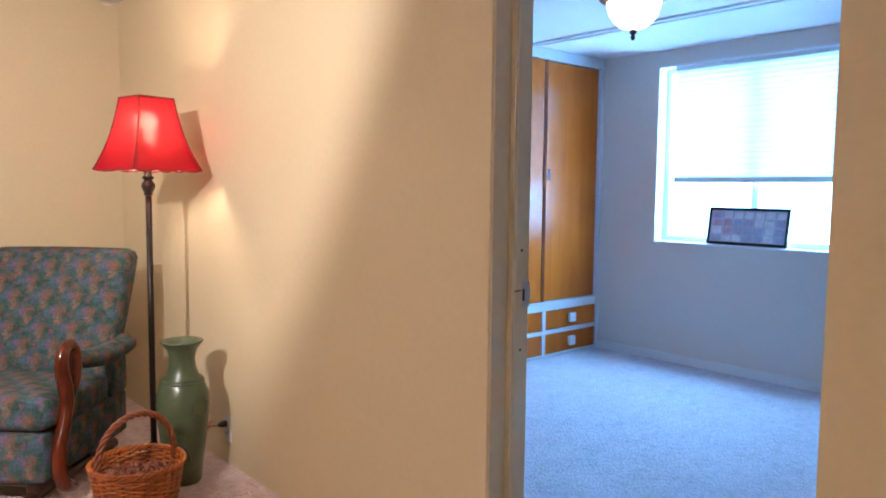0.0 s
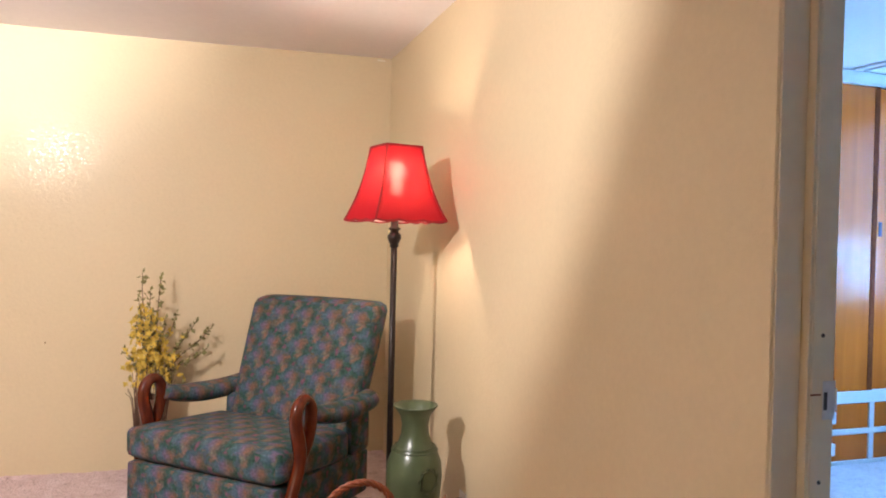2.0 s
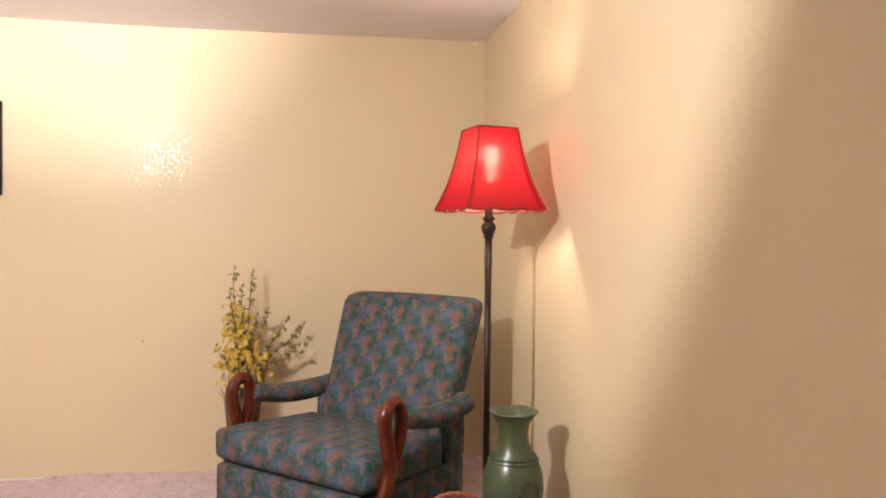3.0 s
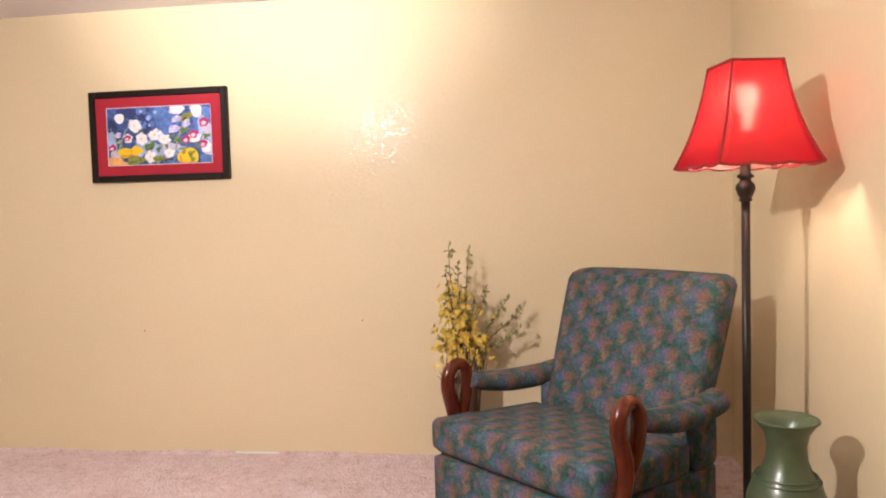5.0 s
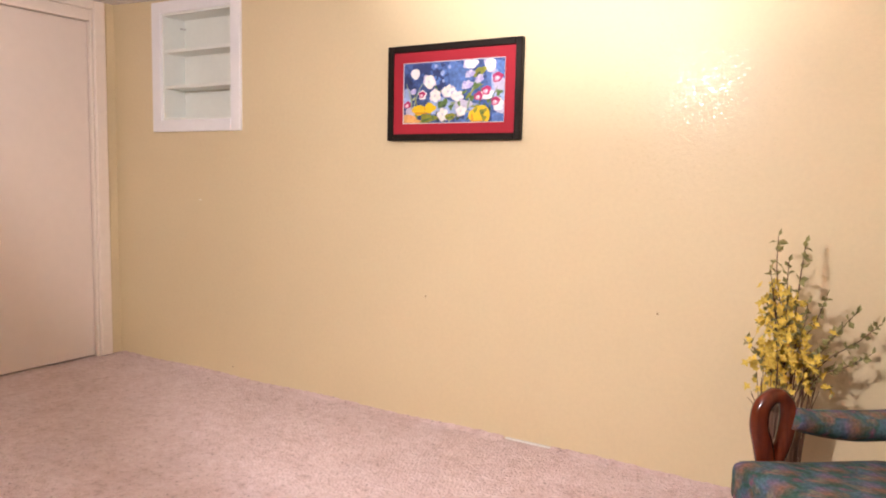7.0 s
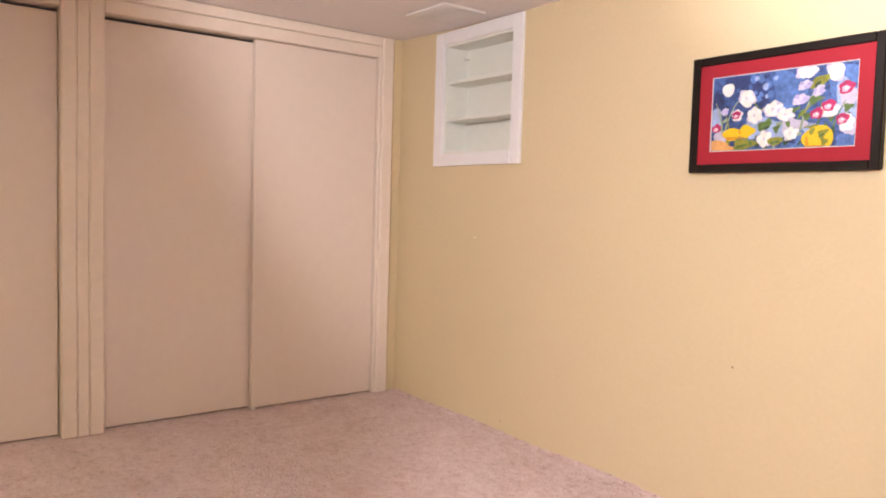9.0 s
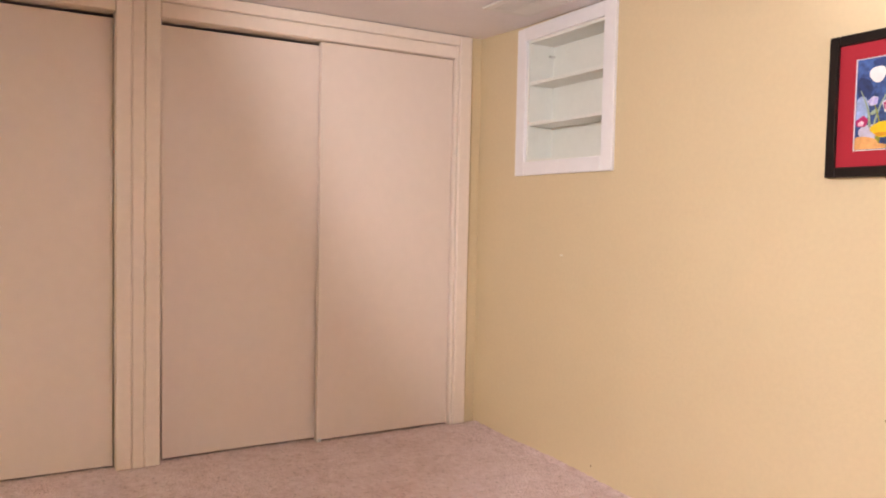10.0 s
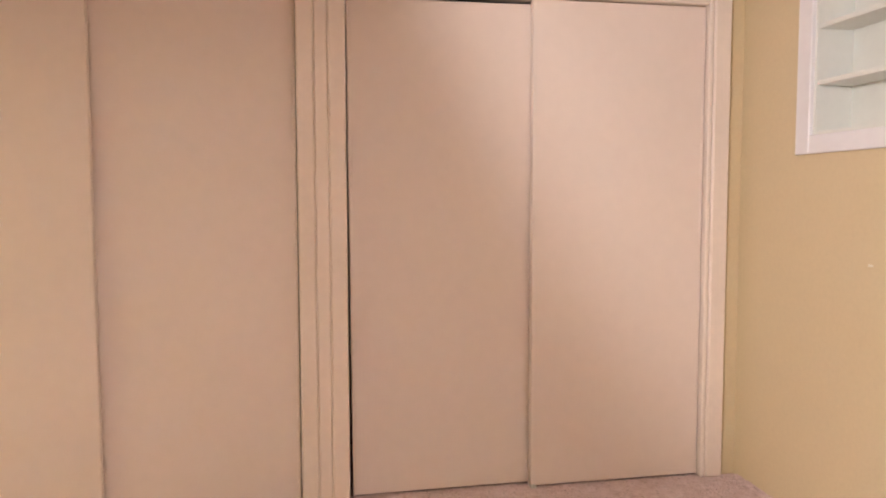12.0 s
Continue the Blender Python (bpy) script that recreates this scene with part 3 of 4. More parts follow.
part("scratch", box(bmesh.new(), JX - 0.050, JX - 0.026, DR - 0.0006, DR - 0.0001, 0.912, 0.915), EDGE, door, "dark scratch by the strike plate")
for z in (0.755, 1.02):
    part("screw_hole", lathe(bmesh.new(), [(0.004, 0), (0.004, 0.001)], 10, pose(JX - 0.026, DR - 0.0005, z, 90)), BLACK, door)

# bedroom shell
WY0, WY1, WZ0, WZ1 = 2.10, 3.345, 0.825, 2.04
structure("wall_window", boxes((BX, BX + 0.16, BS - 0.1, WY0, 0, H), (BX, BX + 0.16, WY1, BY + 0.7, 0, H), (BX, BX + 0.16, WY0, WY1, 0, WZ0), (BX, BX + 0.16, WY0, WY1, WZ1, H)), BEDWALL, "pale grey bedroom wall around the window", "wall")
structure("wall_bedroom_south", boxes((JX, BX, BS - 0.1, BS, 0, H)), BEDWALL, "plain pale bedroom wall", "wall")
structure("wall_bedroom_back", boxes((JX, BX, BY + 0.6, BY + 0.7, 0, H)), BEDWALL, "plain wall behind the wardrobe", "wall")
structure("wall_bedroom_west", boxes((JX + 0.001, JX + 0.012, DN + 0.08, BY + 0.6, 0, H), (JX + 0.001, JX + 0.012, BS, DS - 0.05, 0, H), (JX + 0.001, JX + 0.012, DS - 0.05, DN + 0.08, 2.06, H)), BEDWALL, "pale bedroom side of the partition", "wall")
structure("ceiling_bedroom", boxes((JX - 0.02, BX + 0.1, BS - 0.1, BY + 0.7, H - 0.006, H + 0.12)), CEILING, "white panelled bedroom ceiling with paired batten strips", "ceiling")
for x in (3.73, 3.80, 2.42, 2.49):
    structure("trim_batten", boxes((x, x + 0.035, BS, BY - 0.02, H - 0.018, H - 0.006), bevel=0.002), BEDTRIM, "narrow white batten strip across the bedroom ceiling", "trim")
structure("baseboard", boxes((BX - 0.014, BX - 0.0005, BS, BY - 0.001, 0, 0.06), bevel=0.004), BEDTRIM, "low white baseboard under the window", "baseboard")

win = tagged(new("window_1"), "wide bedroom window with a half-lowered white blind", "window", kind="structure")
bm = bmesh.new()
for r in ((BX + 0.10, BX + 0.14, WY0, WY0 + 0.05, WZ0, WZ1), (BX + 0.10, BX + 0.14, WY1 - 0.05, WY1, WZ0, WZ1), (BX + 0.10, BX + 0.14, WY0 + 0.05, WY1 - 0.05, WZ0, WZ0 + 0.05),
          (BX + 0.10, BX + 0.14, WY0 + 0.05, WY1 - 0.05, WZ1 - 0.05, WZ1), (BX + 0.10, BX + 0.14, 2.655, 2.70, WZ0 + 0.05, WZ1 - 0.05)):
    box(bm, *r, bevel=0.003)
part("window_frame", bm, BEDTRIM, win)
for y0, y1 in ((WY0 + 0.05, 2.655), (2.70, WY1 - 0.05)):
    p = part("pane", box(bmesh.new(), BX + 0.118, BX + 0.122, y0, y1, WZ0 + 0.05, WZ1 - 0.05), GLASS, win)
    p.visible_shadow = False
part("window_sill", box(bmesh.new(), BX - 0.012, BX + 0.10, WY0 + 0.001, WY1 - 0.001, WZ0, WZ0 + 0.014, bevel=0.003), BEDTRIM, win)
bm = bmesh.new()
box(bm, BX - 0.004, BX + 0.09, WY1 - 0.012, WY1 - 0.001, WZ0 + 0.014, WZ1 - 0.001)
box(bm, BX - 0.004, BX + 0.09, WY0 + 0.001, WY0 + 0.012, WZ0 + 0.014, WZ1 - 0.001)
box(bm, BX - 0.004, BX + 0.09, WY0 + 0.012, WY1 - 0.012, WZ1 - 0.012, WZ1 - 0.001)
part("reveal_lining", bm, BEDTRIM, win)

blind = thing("window_blind", "white pleated blind lowered over the upper part of the window", "blind", pose(BX + 0.055, 2.74, 0))
bm = bmesh.new()
rows = 44
prev = None
for i in range(rows + 1):
    z = 2.0 - i * (2.0 - 1.275) / rows
    x = 0.006 if i % 2 else -0.006
    cur = [bm.verts.new((x, y, z)) for y in (-0.60, 0.49)]
    if prev:
        bm.faces.new((prev[0], prev[1], cur[1], cur[0]))
    prev = cur
part("pleats", bm, BLIND, blind)
part("head_rail", box(bmesh.new(), -0.02, 0.02, -0.605, 0.495, 2.0, 2.026, bevel=0.003), BEDTRIM, blind)
part("bottom_rail", box(bmesh.new(), -0.014, 0.013, -0.60, 0.49, 1.243, 1.280, bevel=0.004), BEDTRIM, blind, "grey-white bottom rail")
part("cord", tube(bmesh.new(), [(0.016, -0.01, 1.26), (0.017, -0.01, 1.12), (0.016, -0.012, 1.0)], 0.002, 6), BEDTRIM, blind)

# ---- bedroom things ----
ward = thing("wardrobe", "built-in wardrobe with amber veneer sliding doors and drawers, pale frame", "wardrobe", pose(0, BY, 0))
RAILW = material("pale_wardrobe_frame", (0.66, 0.65, 0.66), 0.4, spread=0.04)
bm = bmesh.new()
for r in ((4.535, 4.566, -0.012, 0.04, 0, 2.075), (1.55, 4.566, -0.012, 0.04, 2.076, 2.14), (1.55, 4.535, -0.006, 0.04, 0.335, 0.40), (1.55, 4.535, -0.006, 0.04, 0.165, 0.195), (1.55, 4.535, -0.004, 0.04, 0.0, 0.022)):
    box(bm, *r, bevel=0.003)
for x in (3.935, 3.33, 2.72, 2.1):
    box(bm, x, x + 0.035, -0.0055, 0.04, 0.022, 0.335, bevel=0.002)
part("frame", bm, RAILW, ward, "pale painted frame")
part("top_track", box(bmesh.new(), 1.55, 4.535, -0.02, -0.002, 2.066, 2.080, bevel=0.002), STEEL, ward)
# same shade-toned backing behind the wardrobe doors
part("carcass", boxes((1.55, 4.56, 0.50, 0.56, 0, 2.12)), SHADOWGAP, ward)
for x0, x1, y in ((3.955, 4.534, 0.02), (3.32, 3.94, -0.001), (2.72, 3.34, 0.02), (2.1, 2.73, -0.001), (1.552, 2.12, 0.02)):
    d = part("door", box(bmesh.new(), x0, x1, y, y + 0.018, 0.402, 2.066, bevel=0.002), OAK, ward)
    # strip coloured dark for the shaded seam where the doors overlap
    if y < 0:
        part("edge_strip", box(bmesh.new(), x1 - 0.028, x1 + 0.008, y - 0.002, y + 0.018, 0.402, 2.066), EDGE, d, "door edge with its shade put into the colour")
    bm = bmesh.new()
    box(bm, x0 + 0.03, x0 + 0.055, y - 0.003, y - 0.0005, 1.25, 1.33, bevel=0.001)
    part("finger_pull", bm, BRONZE, d, "recessed metal finger pull")
for x0, x1 in ((3.97, 4.534), (3.365, 3.934), (2.755, 3.329), (2.135, 2.719)):
    for z0, z1 in ((0.197, 0.333), (0.024, 0.163)):
        d = part("drawer", box(bmesh.new(), x0 + 0.002, x1 - 0.002, 0.0, 0.03, z0, z1, bevel=0.002), OAK, ward)
        bm = bmesh.new()
        xm, zm = (x0 + x1) / 2, (z0 + z1) / 2
        box(bm, xm - 0.034, xm + 0.034, -0.024, -0.0005, zm - 0.034, zm + 0.034, bevel=0.006, seg=2)
        part("knob", bm, RAILW, d, "square pale drawer knob")

fl = thing("ceiling_light", "flush ceiling light with a bronze pan and glowing opal glass bowl", "ceiling light", pose(3.012, 2.49, 0))
part("pan", lathe(bmesh.new(), [(0.060, 2.1455), (0.062, 2.112), (0.120, 2.106), (0.155, 2.096), (0.163, 2.080), (0.158, 2.066), (0.140, 2.056), (0.128, 2.053)], 40), PAN, fl, "bronze ceiling pan", True)
part("bowl", lathe(bmesh.new(), [(0.126, 2.056), (0.124, 2.036), (0.112, 1.995), (0.090, 1.962), (0.060, 1.938), (0.02, 1.928)], 40), OPAL, fl, "glowing opal glass bowl", True)
part("finial", lathe(bmesh.new(), [(0.008, 1.928), (0.018, 1.922), (0.016, 1.910), (0.007, 1.905), (0.012, 1.895), (0.006, 1.880)], 16), BRONZE, fl, "", True)

sign = thing("framed_print", "small black-framed patchwork print leaning on the window sill", "picture", pose(BX + 0.022, 2.69, WZ0 + 0.0145, 0, 9, 0))
bm = bmesh.new()
for r in ((-0.009, 0.009, -0.265, -0.248, 0, 0.245), (-0.009, 0.009, 0.248, 0.265, 0, 0.245), (-0.009, 0.009, -0.248, 0.248, 0, 0.02), (-0.009, 0.009, -0.248, 0.248, 0.225, 0.245)):
    box(bm, *r, bevel=0.002)
part("frame", bm, FRAMEBLACK, sign)
part("print", box(bmesh.new(), -0.002, 0.004, -0.248, 0.248, 0.02, 0.225), paint("mauve_grey_print", (0.50, 0.46, 0.54)), sign)
random.seed(4)
cols = [paint("print_mauve", (0.44, 0.38, 0.52)), paint("print_rose", (0.56, 0.32, 0.38)), paint("print_grey", (0.66, 0.66, 0.70)), paint("print_blue", (0.38, 0.42, 0.56))]
for i in range(7):
    for k in range(4):
        y0, z0 = -0.243 + i * 0.0695, 0.024 + k * 0.05
        part("patch", box(bmesh.new(), -0.0032, -0.002, y0, y0 + random.uniform(0.05, 0.066), z0, z0 + random.uniform(0.036, 0.048)), random.choice(cols), sign)

# ---- sitting room things ----
# ceiling register
vent = thing("ceiling_vent", "white metal ceiling register by the shelf niche", "vent", pose(-2.88, 4.374, sag(-2.88) - 0.002, 0, 0, 2))
bm = bmesh.new()
for r in ((-0.16, -0.125, -0.13, 0.13, -0.012, -0.0005), (0.125, 0.16, -0.13, 0.13, -0.012, -0.0005), (-0.125, 0.125, -0.13, -0.098, -0.012, -0.0005), (-0.125, 0.125, 0.098, 0.13, -0.012, -0.0005)):
    box(bm, *r, bevel=0.003)
part("frame", bm, PLASTIC, vent)
part("backing", boxes((-0.125, 0.125, -0.098, 0.098, -0.002, -0.0005)), PLASTIC, vent)
for i in range(9):
    bm = bmesh.new()
    box(bm, -0.125, 0.125, -0.012, 0.012, -0.001, 0.001)
    part("slat", bm, PLASTIC, vent, at=pose(0, -0.088 + i * 0.022, -0.011, 9 if i < 5 else -9))

# painting of flowers under the moon, in a black frame with a crimson mat
PX0, PX1, PZ0, PZ1 = -1.575, -0.884, 1.320, 1.752
PWH, PHH = (PX1 - PX0) / 2, (PZ1 - PZ0) / 2
pic = thing("framed_painting", "bright flower painting with a crimson mat in a black frame", "painting", pose((PX0 + PX1) / 2, YN, (PZ0 + PZ1) / 2))
bm = bmesh.new()
F = 0.031
for r in ((-PWH, -PWH + F, -0.03, -0.0005, -PHH, PHH), (PWH - F, PWH, -0.03, -0.0005, -PHH, PHH), (-PWH + F, PWH - F, -0.03, -0.0005, -PHH, -PHH + F), (-PWH + F, PWH - F, -0.03, -0.0005, PHH - F, PHH)):
    box(bm, *r, bevel=0.004)
part("frame", bm, FRAMEBLACK, pic, "black lacquered frame")
IW, IH = PWH - 0.082, PHH - 0.078
bm = bmesh.new()
corners = ((-1, -1), (1, -1), (1, 1), (-1, 1))
loops = [[bm.verts.new((sx * w, y, sz * h)) for sx, sz in corners] for w, h, y in ((PWH - F, PHH - F, -0.015), (PWH - F, PHH - F, -0.019), (IW, IH, -0.019), (IW, IH, -0.015))]
for k in range(4):
    for q in range(4):
        bm.faces.new((loops[k][q], loops[k][(q + 1) % 4], loops[(k + 1) % 4][(q + 1) % 4], loops[(k + 1) % 4][q]))
bmesh.ops.recalc_face_normals(bm, faces=bm.faces)
part("mat_board", bm, MATRED, pic, "crimson mat board")
bm = bmesh.new()
for r in ((-IW, -IW + 0.0025, -0.0165, -0.0145, -IH, IH), (IW - 0.0025, IW, -0.0165, -0.0145, -IH, IH), (-IW, IW, -0.0166, -0.0145, -IH, -IH + 0.0025), (-IW, IW, -0.0166, -0.0145, IH - 0.0025, IH)):
    box(bm, *r)
part("inner_bevel", bm, NICHE, pic)
SKY = paint("night_blue_paint", (0.035, 0.10, 0.34), 0.6)
sky_ramp = next(q for q in SKY.node_tree.nodes if q.type == "VALTORGB").color_ramp
sky_ramp.elements[0].color, sky_ramp.elements[1].color = (0.016, 0.032, 0.11, 1), (0.07, 0.15, 0.44, 1)
sky_ramp.elements[0].position, sky_ramp.elements[1].position = 0.38, 0.62
for q in SKY.node_tree.nodes:
    if q.type == "TEX_NOISE" and q.inputs["Scale"].default_value == 18:
        q.inputs["Scale"].default_value = 8
sheet = part("sheet", boxes((-IW, IW, -0.0142, -0.008, -IH, IH)), SKY, pic, "painted sheet")
random.seed(11)
rnd = random.uniform
layer = [0]


def stroke(name, mat, ring):
    """One flat dab of paint with the outline ring, in metres on the sheet, over all earlier dabs."""
    layer[0] += 1
    y = -0.0143 - layer[0] * 0.0000055
    bm = bmesh.new()
    bm.faces.new([bm.verts.new((max(-IW + 0.004, min(IW - 0.004, px)), y, max(-IH + 0.004, min(IH - 0.004, pz)))) for px, pz in ring])
    part(name, bm, mat, sheet)


def dab(name, mat, shapes):
    """Dabs, each (x, z, width, height, turn, lobes, depth of lobes), in shares of the sheet."""
    for x, z, w, h, turn, lobes, deep in shapes:
        ring = []
        for k in range(24):
            a = 2 * math.pi * k / 24
            s = 1 + deep * math.cos(lobes * a + turn) + 0.07 * math.sin(3 * a + turn * 2 + x * 9)
            px, pz = math.cos(a) * s * w * IW, math.sin(a) * s * h * IW
            c, q = math.cos(turn), math.sin(turn)
            ring.append((x * IW + px * c - pz * q, z * IH + px * q + pz * c))
        stroke(name, mat, ring)


def stem(name, mat, points, width):
    """A drawn stem or leaf blade through points, thinning to its tip."""
    pts = smooth_path([(x * IW, z * IH) for x, z in points], 5)
    left, right = [], []
    for k, p in enumerate(pts):
        d = pts[min(k + 1, len(pts) - 1)] - pts[max(k - 1, 0)]
        d = d / (np.hypot(*d) + 1e-9) * width * IW * (1 - 0.7 * k / len(pts))
        left.append((p[0] - d[1], p[1] + d[0]))
        right.append((p[0] + d[1], p[1] - d[0]))
    stroke(name, mat, left + right[::-1])


def flower(name, x, z, size, high, turn, tones, shade, petals=5):
    """Overlapping petals round a centre, shaded between."""
    dab(name, shade, [(x, z, size * 0.98, high * 0.98, turn, petals, 0.10)])
    for k in range(petals):
        a = turn + 2 * math.pi * k / petals
        px, pz = x + 0.52 * size * math.cos(a), z + 0.52 * high * math.sin(a) * IW / IH
        dab(name, tones[k % len(tones)], [(px, pz, size * rnd(0.42, 0.52), high * rnd(0.36, 0.46), a * (0.6 if high < size else 1.0), 2, 0.08)])
    dab(name, shade, [(x + 0.2 * size * math.cos(turn + 1), z, size * 0.22, high * 0.07, turn + 0.5, 2, 0.2), (x - 0.1 * size, z + 0.1 * high, size * 0.05, high * 0.24, turn, 2, 0.2)])


WHITES = [paint("white_paint", (0.86, 0.85, 0.85), 0.06), paint("warm_white_paint", (0.84, 0.80, 0.76), 0.08)]
LILACGREY = paint("lilac_grey_paint", (0.56, 0.53, 0.68), 0.2)
LILAC = [paint("lilac_paint", (0.46, 0.40, 0.70), 0.3), paint("pale_lilac_paint", (0.62, 0.57, 0.80), 0.2)]
GREENS = [paint("leaf_green_paint", (0.10, 0.18, 0.045), 0.6), paint("olive_paint", (0.25, 0.26, 0.03), 0.4), paint("dark_green_paint", (0.035, 0.075, 0.045), 0.5), paint("grey_green_paint", (0.30, 0.38, 0.27), 0.4)]
MIDBLUE, PALEBLUE, NAVY = paint("mid_blue_paint", (0.08, 0.17, 0.45), 0.6), paint("pale_blue_paint", (0.32, 0.42, 0.68), 0.45), paint("navy_paint", (0.02, 0.04, 0.15), 0.5)
MAGENTA, PINK, OCHRE, GOLD, ORANGE = paint("magenta_paint", (0.46, 0.02, 0.13), 0.35), paint("pink_paint", (0.80, 0.45, 0.58), 0.2), paint("yellow_ochre_paint", (0.82, 0.54, 0.01), 0.12), paint("deep_gold_paint", (0.68, 0.30, 0.01), 0.25), paint("orange_paint", (0.78, 0.40, 0.14), 0.3)

# sky, lighter towards its right side and low down
dab("sky_wash", MIDBLUE, [(0.12, 0.45, 0.22, 0.28, 0.2, 3, 0.15), (0.02, 0.75, 0.14, 0.10, 0.4, 3, 0.15), (0.80, 0.62, 0.20, 0.22, 0.3, 3, 0.15)])
dab("sky_wash", NAVY, [(-0.55, 0.82, 0.30, 0.08, 0.05, 3, 0.2), (-0.28, 0.42, 0.10, 0.20, 0.3, 3, 0.2), (-0.9, 0.35, 0.09, 0.13, 0.2, 3, 0.15)])
dab("sky_swirl", MIDBLUE, [(rnd(-0.4, 0.05), rnd(0.30, 0.85), rnd(0.03, 0.06), rnd(0.03, 0.055), rnd(0, 3), 3, 0.12) for _ in range(9)])
dab("sky_swirl", PALEBLUE, [(-0.33, 0.85, 0.035, 0.03, 0.2, 3, 0.1), (-0.20, 0.62, 0.045, 0.04, 0.9, 3, 0.1), (-0.18, 0.36, 0.022, 0.03, 0.3, 3, 0.1), (-0.06, 0.80, 0.03, 0.03, 1.0, 3, 0.1)])
dab("pale_wash", PALEBLUE, [(0.88, 0.0, 0.15, 0.32, 0.1, 3, 0.12), (0.10, -0.55, 0.40, 0.13, 0.05, 3, 0.12), (-0.93, -0.10, 0.09, 0.16, 0, 2, 0.1), (-0.28, -0.42, 0.24, 0.14, 0.2, 3, 0.12)])
dab("pale_wash", LILACGREY, [(0.88, 0.18, 0.11, 0.16, 0.4, 3, 0.15), (0.20, -0.42, 0.17, 0.09, 0.1, 3, 0.15), (-0.80, -0.62, 0.16, 0.10, 0.2, 3, 0.15), (0.92, -0.55, 0.08, 0.15, 0.1, 3, 0.15)])
dab("blue_ground", MIDBLUE, [(0.33, -0.80, 0.10, 0.14, 0.2, 3, 0.15), (0.90, -0.86, 0.16, 0.08, 0.1, 3, 0.15), (0.18, -0.95, 0.16, 0.05, 0.0, 3, 0.1)])
# leaves and stems
for k in range(30):
    dab("leaf", GREENS[k % 4], [(rnd(-0.85, 0.95), rnd(-0.95, -0.15), rnd(0.03, 0.065), rnd(0.015, 0.032), rnd(0, 3), 2, 0.18)])
for name, mat, pts, w in (("stem", GREENS[3], ((-0.78, -0.5), (-0.72, -0.1), (-0.62, 0.25), (-0.50, 0.38)), 0.013), ("stem", GREENS[3], ((-0.82, -0.5), (-0.85, -0.1), (-0.94, 0.32)), 0.016), ("stem", GREENS[1], ((-0.7, -0.5), (-0.75, -0.15), (-0.80, 0.1)), 0.010),
                          ("stem", GREENS[0], ((-0.36, 0.25), (-0.28, 0.05), (-0.25, -0.15)), 0.014), ("stem", GREENS[3], ((0.30, -0.55), (0.36, -0.1), (0.44, 0.3)), 0.020), ("stem", GREENS[0], ((0.52, -0.5), (0.56, 0.0), (0.52, 0.3)), 0.012),
                          ("stem", GREENS[1], ((0.30, -0.2), (0.45, 0.1), (0.60, 0.20)), 0.016), ("stem", GREENS[0], ((0.72, -0.5), (0.78, -0.2), (0.86, 0.1)), 0.012)):
    stem(name, mat, pts, w)
dab("leaf", GREENS[1], [(0.54, 0.60, 0.12, 0.07, 0.5, 3, 0.25), (0.43, 0.52, 0.05, 0.04, 1.1, 3, 0.2), (-0.16, 0.10, 0.10, 0.022, 0.5, 2, 0.2)])
dab("leaf", GREENS[0], [(-0.20, -0.38, 0.10, 0.055, 0.3, 3, 0.25), (0.47, 0.16, 0.08, 0.05, 0.4, 3, 0.25), (0.89, -0.08, 0.06, 0.045, 0.4, 3, 0.25), (0.20, -0.06, 0.08, 0.035, 0.5, 3, 0.25), (0.70, -0.28, 0.06, 0.04, 0.9, 3, 0.25), (-0.02, -0.48, 0.05, 0.04, 0.9, 3, 0.25), (0.38, -0.22, 0.045, 0.05, 0.9, 3, 0.25)])
dab("leaf", GREENS[2], [(-0.16, -0.44, 0.05, 0.02, 0.3, 3, 0.2), (0.50, 0.52, 0.05, 0.025, 0.8, 3, 0.2), (0.13, -0.78, 0.07, 0.05, 0.5, 3, 0.2), (-0.28, -0.78, 0.04, 0.08, 0.2, 3, 0.2)])
# blossoms
for x, z, w, h, a in ((0.34, 0.54, 0.10, 0.055, 0.3), (0.52, 0.37, 0.09, 0.055, 0.8), (0.29, 0.20, 0.115, 0.065, 0.2), (-0.79, 0.06, 0.06, 0.05, 0.6)):
    flower("lilac_flower", x, z, w, h, a, LILAC, LILACGREY)
for x, z, w, h, a, n in ((0.35, 0.88, 0.15, 0.095, 0.1, 5), (0.72, 0.80, 0.10, 0.145, 0.5, 5), (-0.46, 0.36, 0.11, 0.14, 1.1, 5), (-0.34, -0.10, 0.115, 0.115, 0.6, 6), (-0.08, 0.02, 0.14, 0.10, 0.4, 5), (0.09, -0.14, 0.13, 0.085, -0.3, 5), (-0.18, -0.72, 0.11, 0.115, 0.7, 5), (0.18, -0.62, 0.11, 0.085, 0.5, 5),
                      (0.66, -0.12, 0.14, 0.085, 0.3, 5), (0.88, -0.44, 0.10, 0.12, 0.3, 5), (-0.60, -0.06, 0.085, 0.085, 0.3, 5)):
    flower("white_flower", x, z, w, h, a, WHITES, LILACGREY, n)
dab("moon", WHITES[0], [(-0.75, 0.63, 0.092, 0.092, 0, 2, 0.01)])
for x, z, w in ((0.86, 0.39, 0.098), (0.655, 0.0, 0.088), (0.51, -0.17, 0.085), (0.83, -0.34, 0.082), (-0.61, -0.05, 0.066), (-0.91, -0.37, 0.072)):
    dab("crimson_flower", MAGENTA, [(x, z, w, w * 0.82, 0.3, 5, 0.08)])
    dab("crimson_flower", PINK, [(x - 0.01, z - 0.035, w * 0.50, w * 0.40, 0.2, 5, 0.12)])
    dab("crimson_flower", WHITES[0], [(x, z - 0.02, w * 0.20, w * 0.16, 0.2, 3, 0.12)])
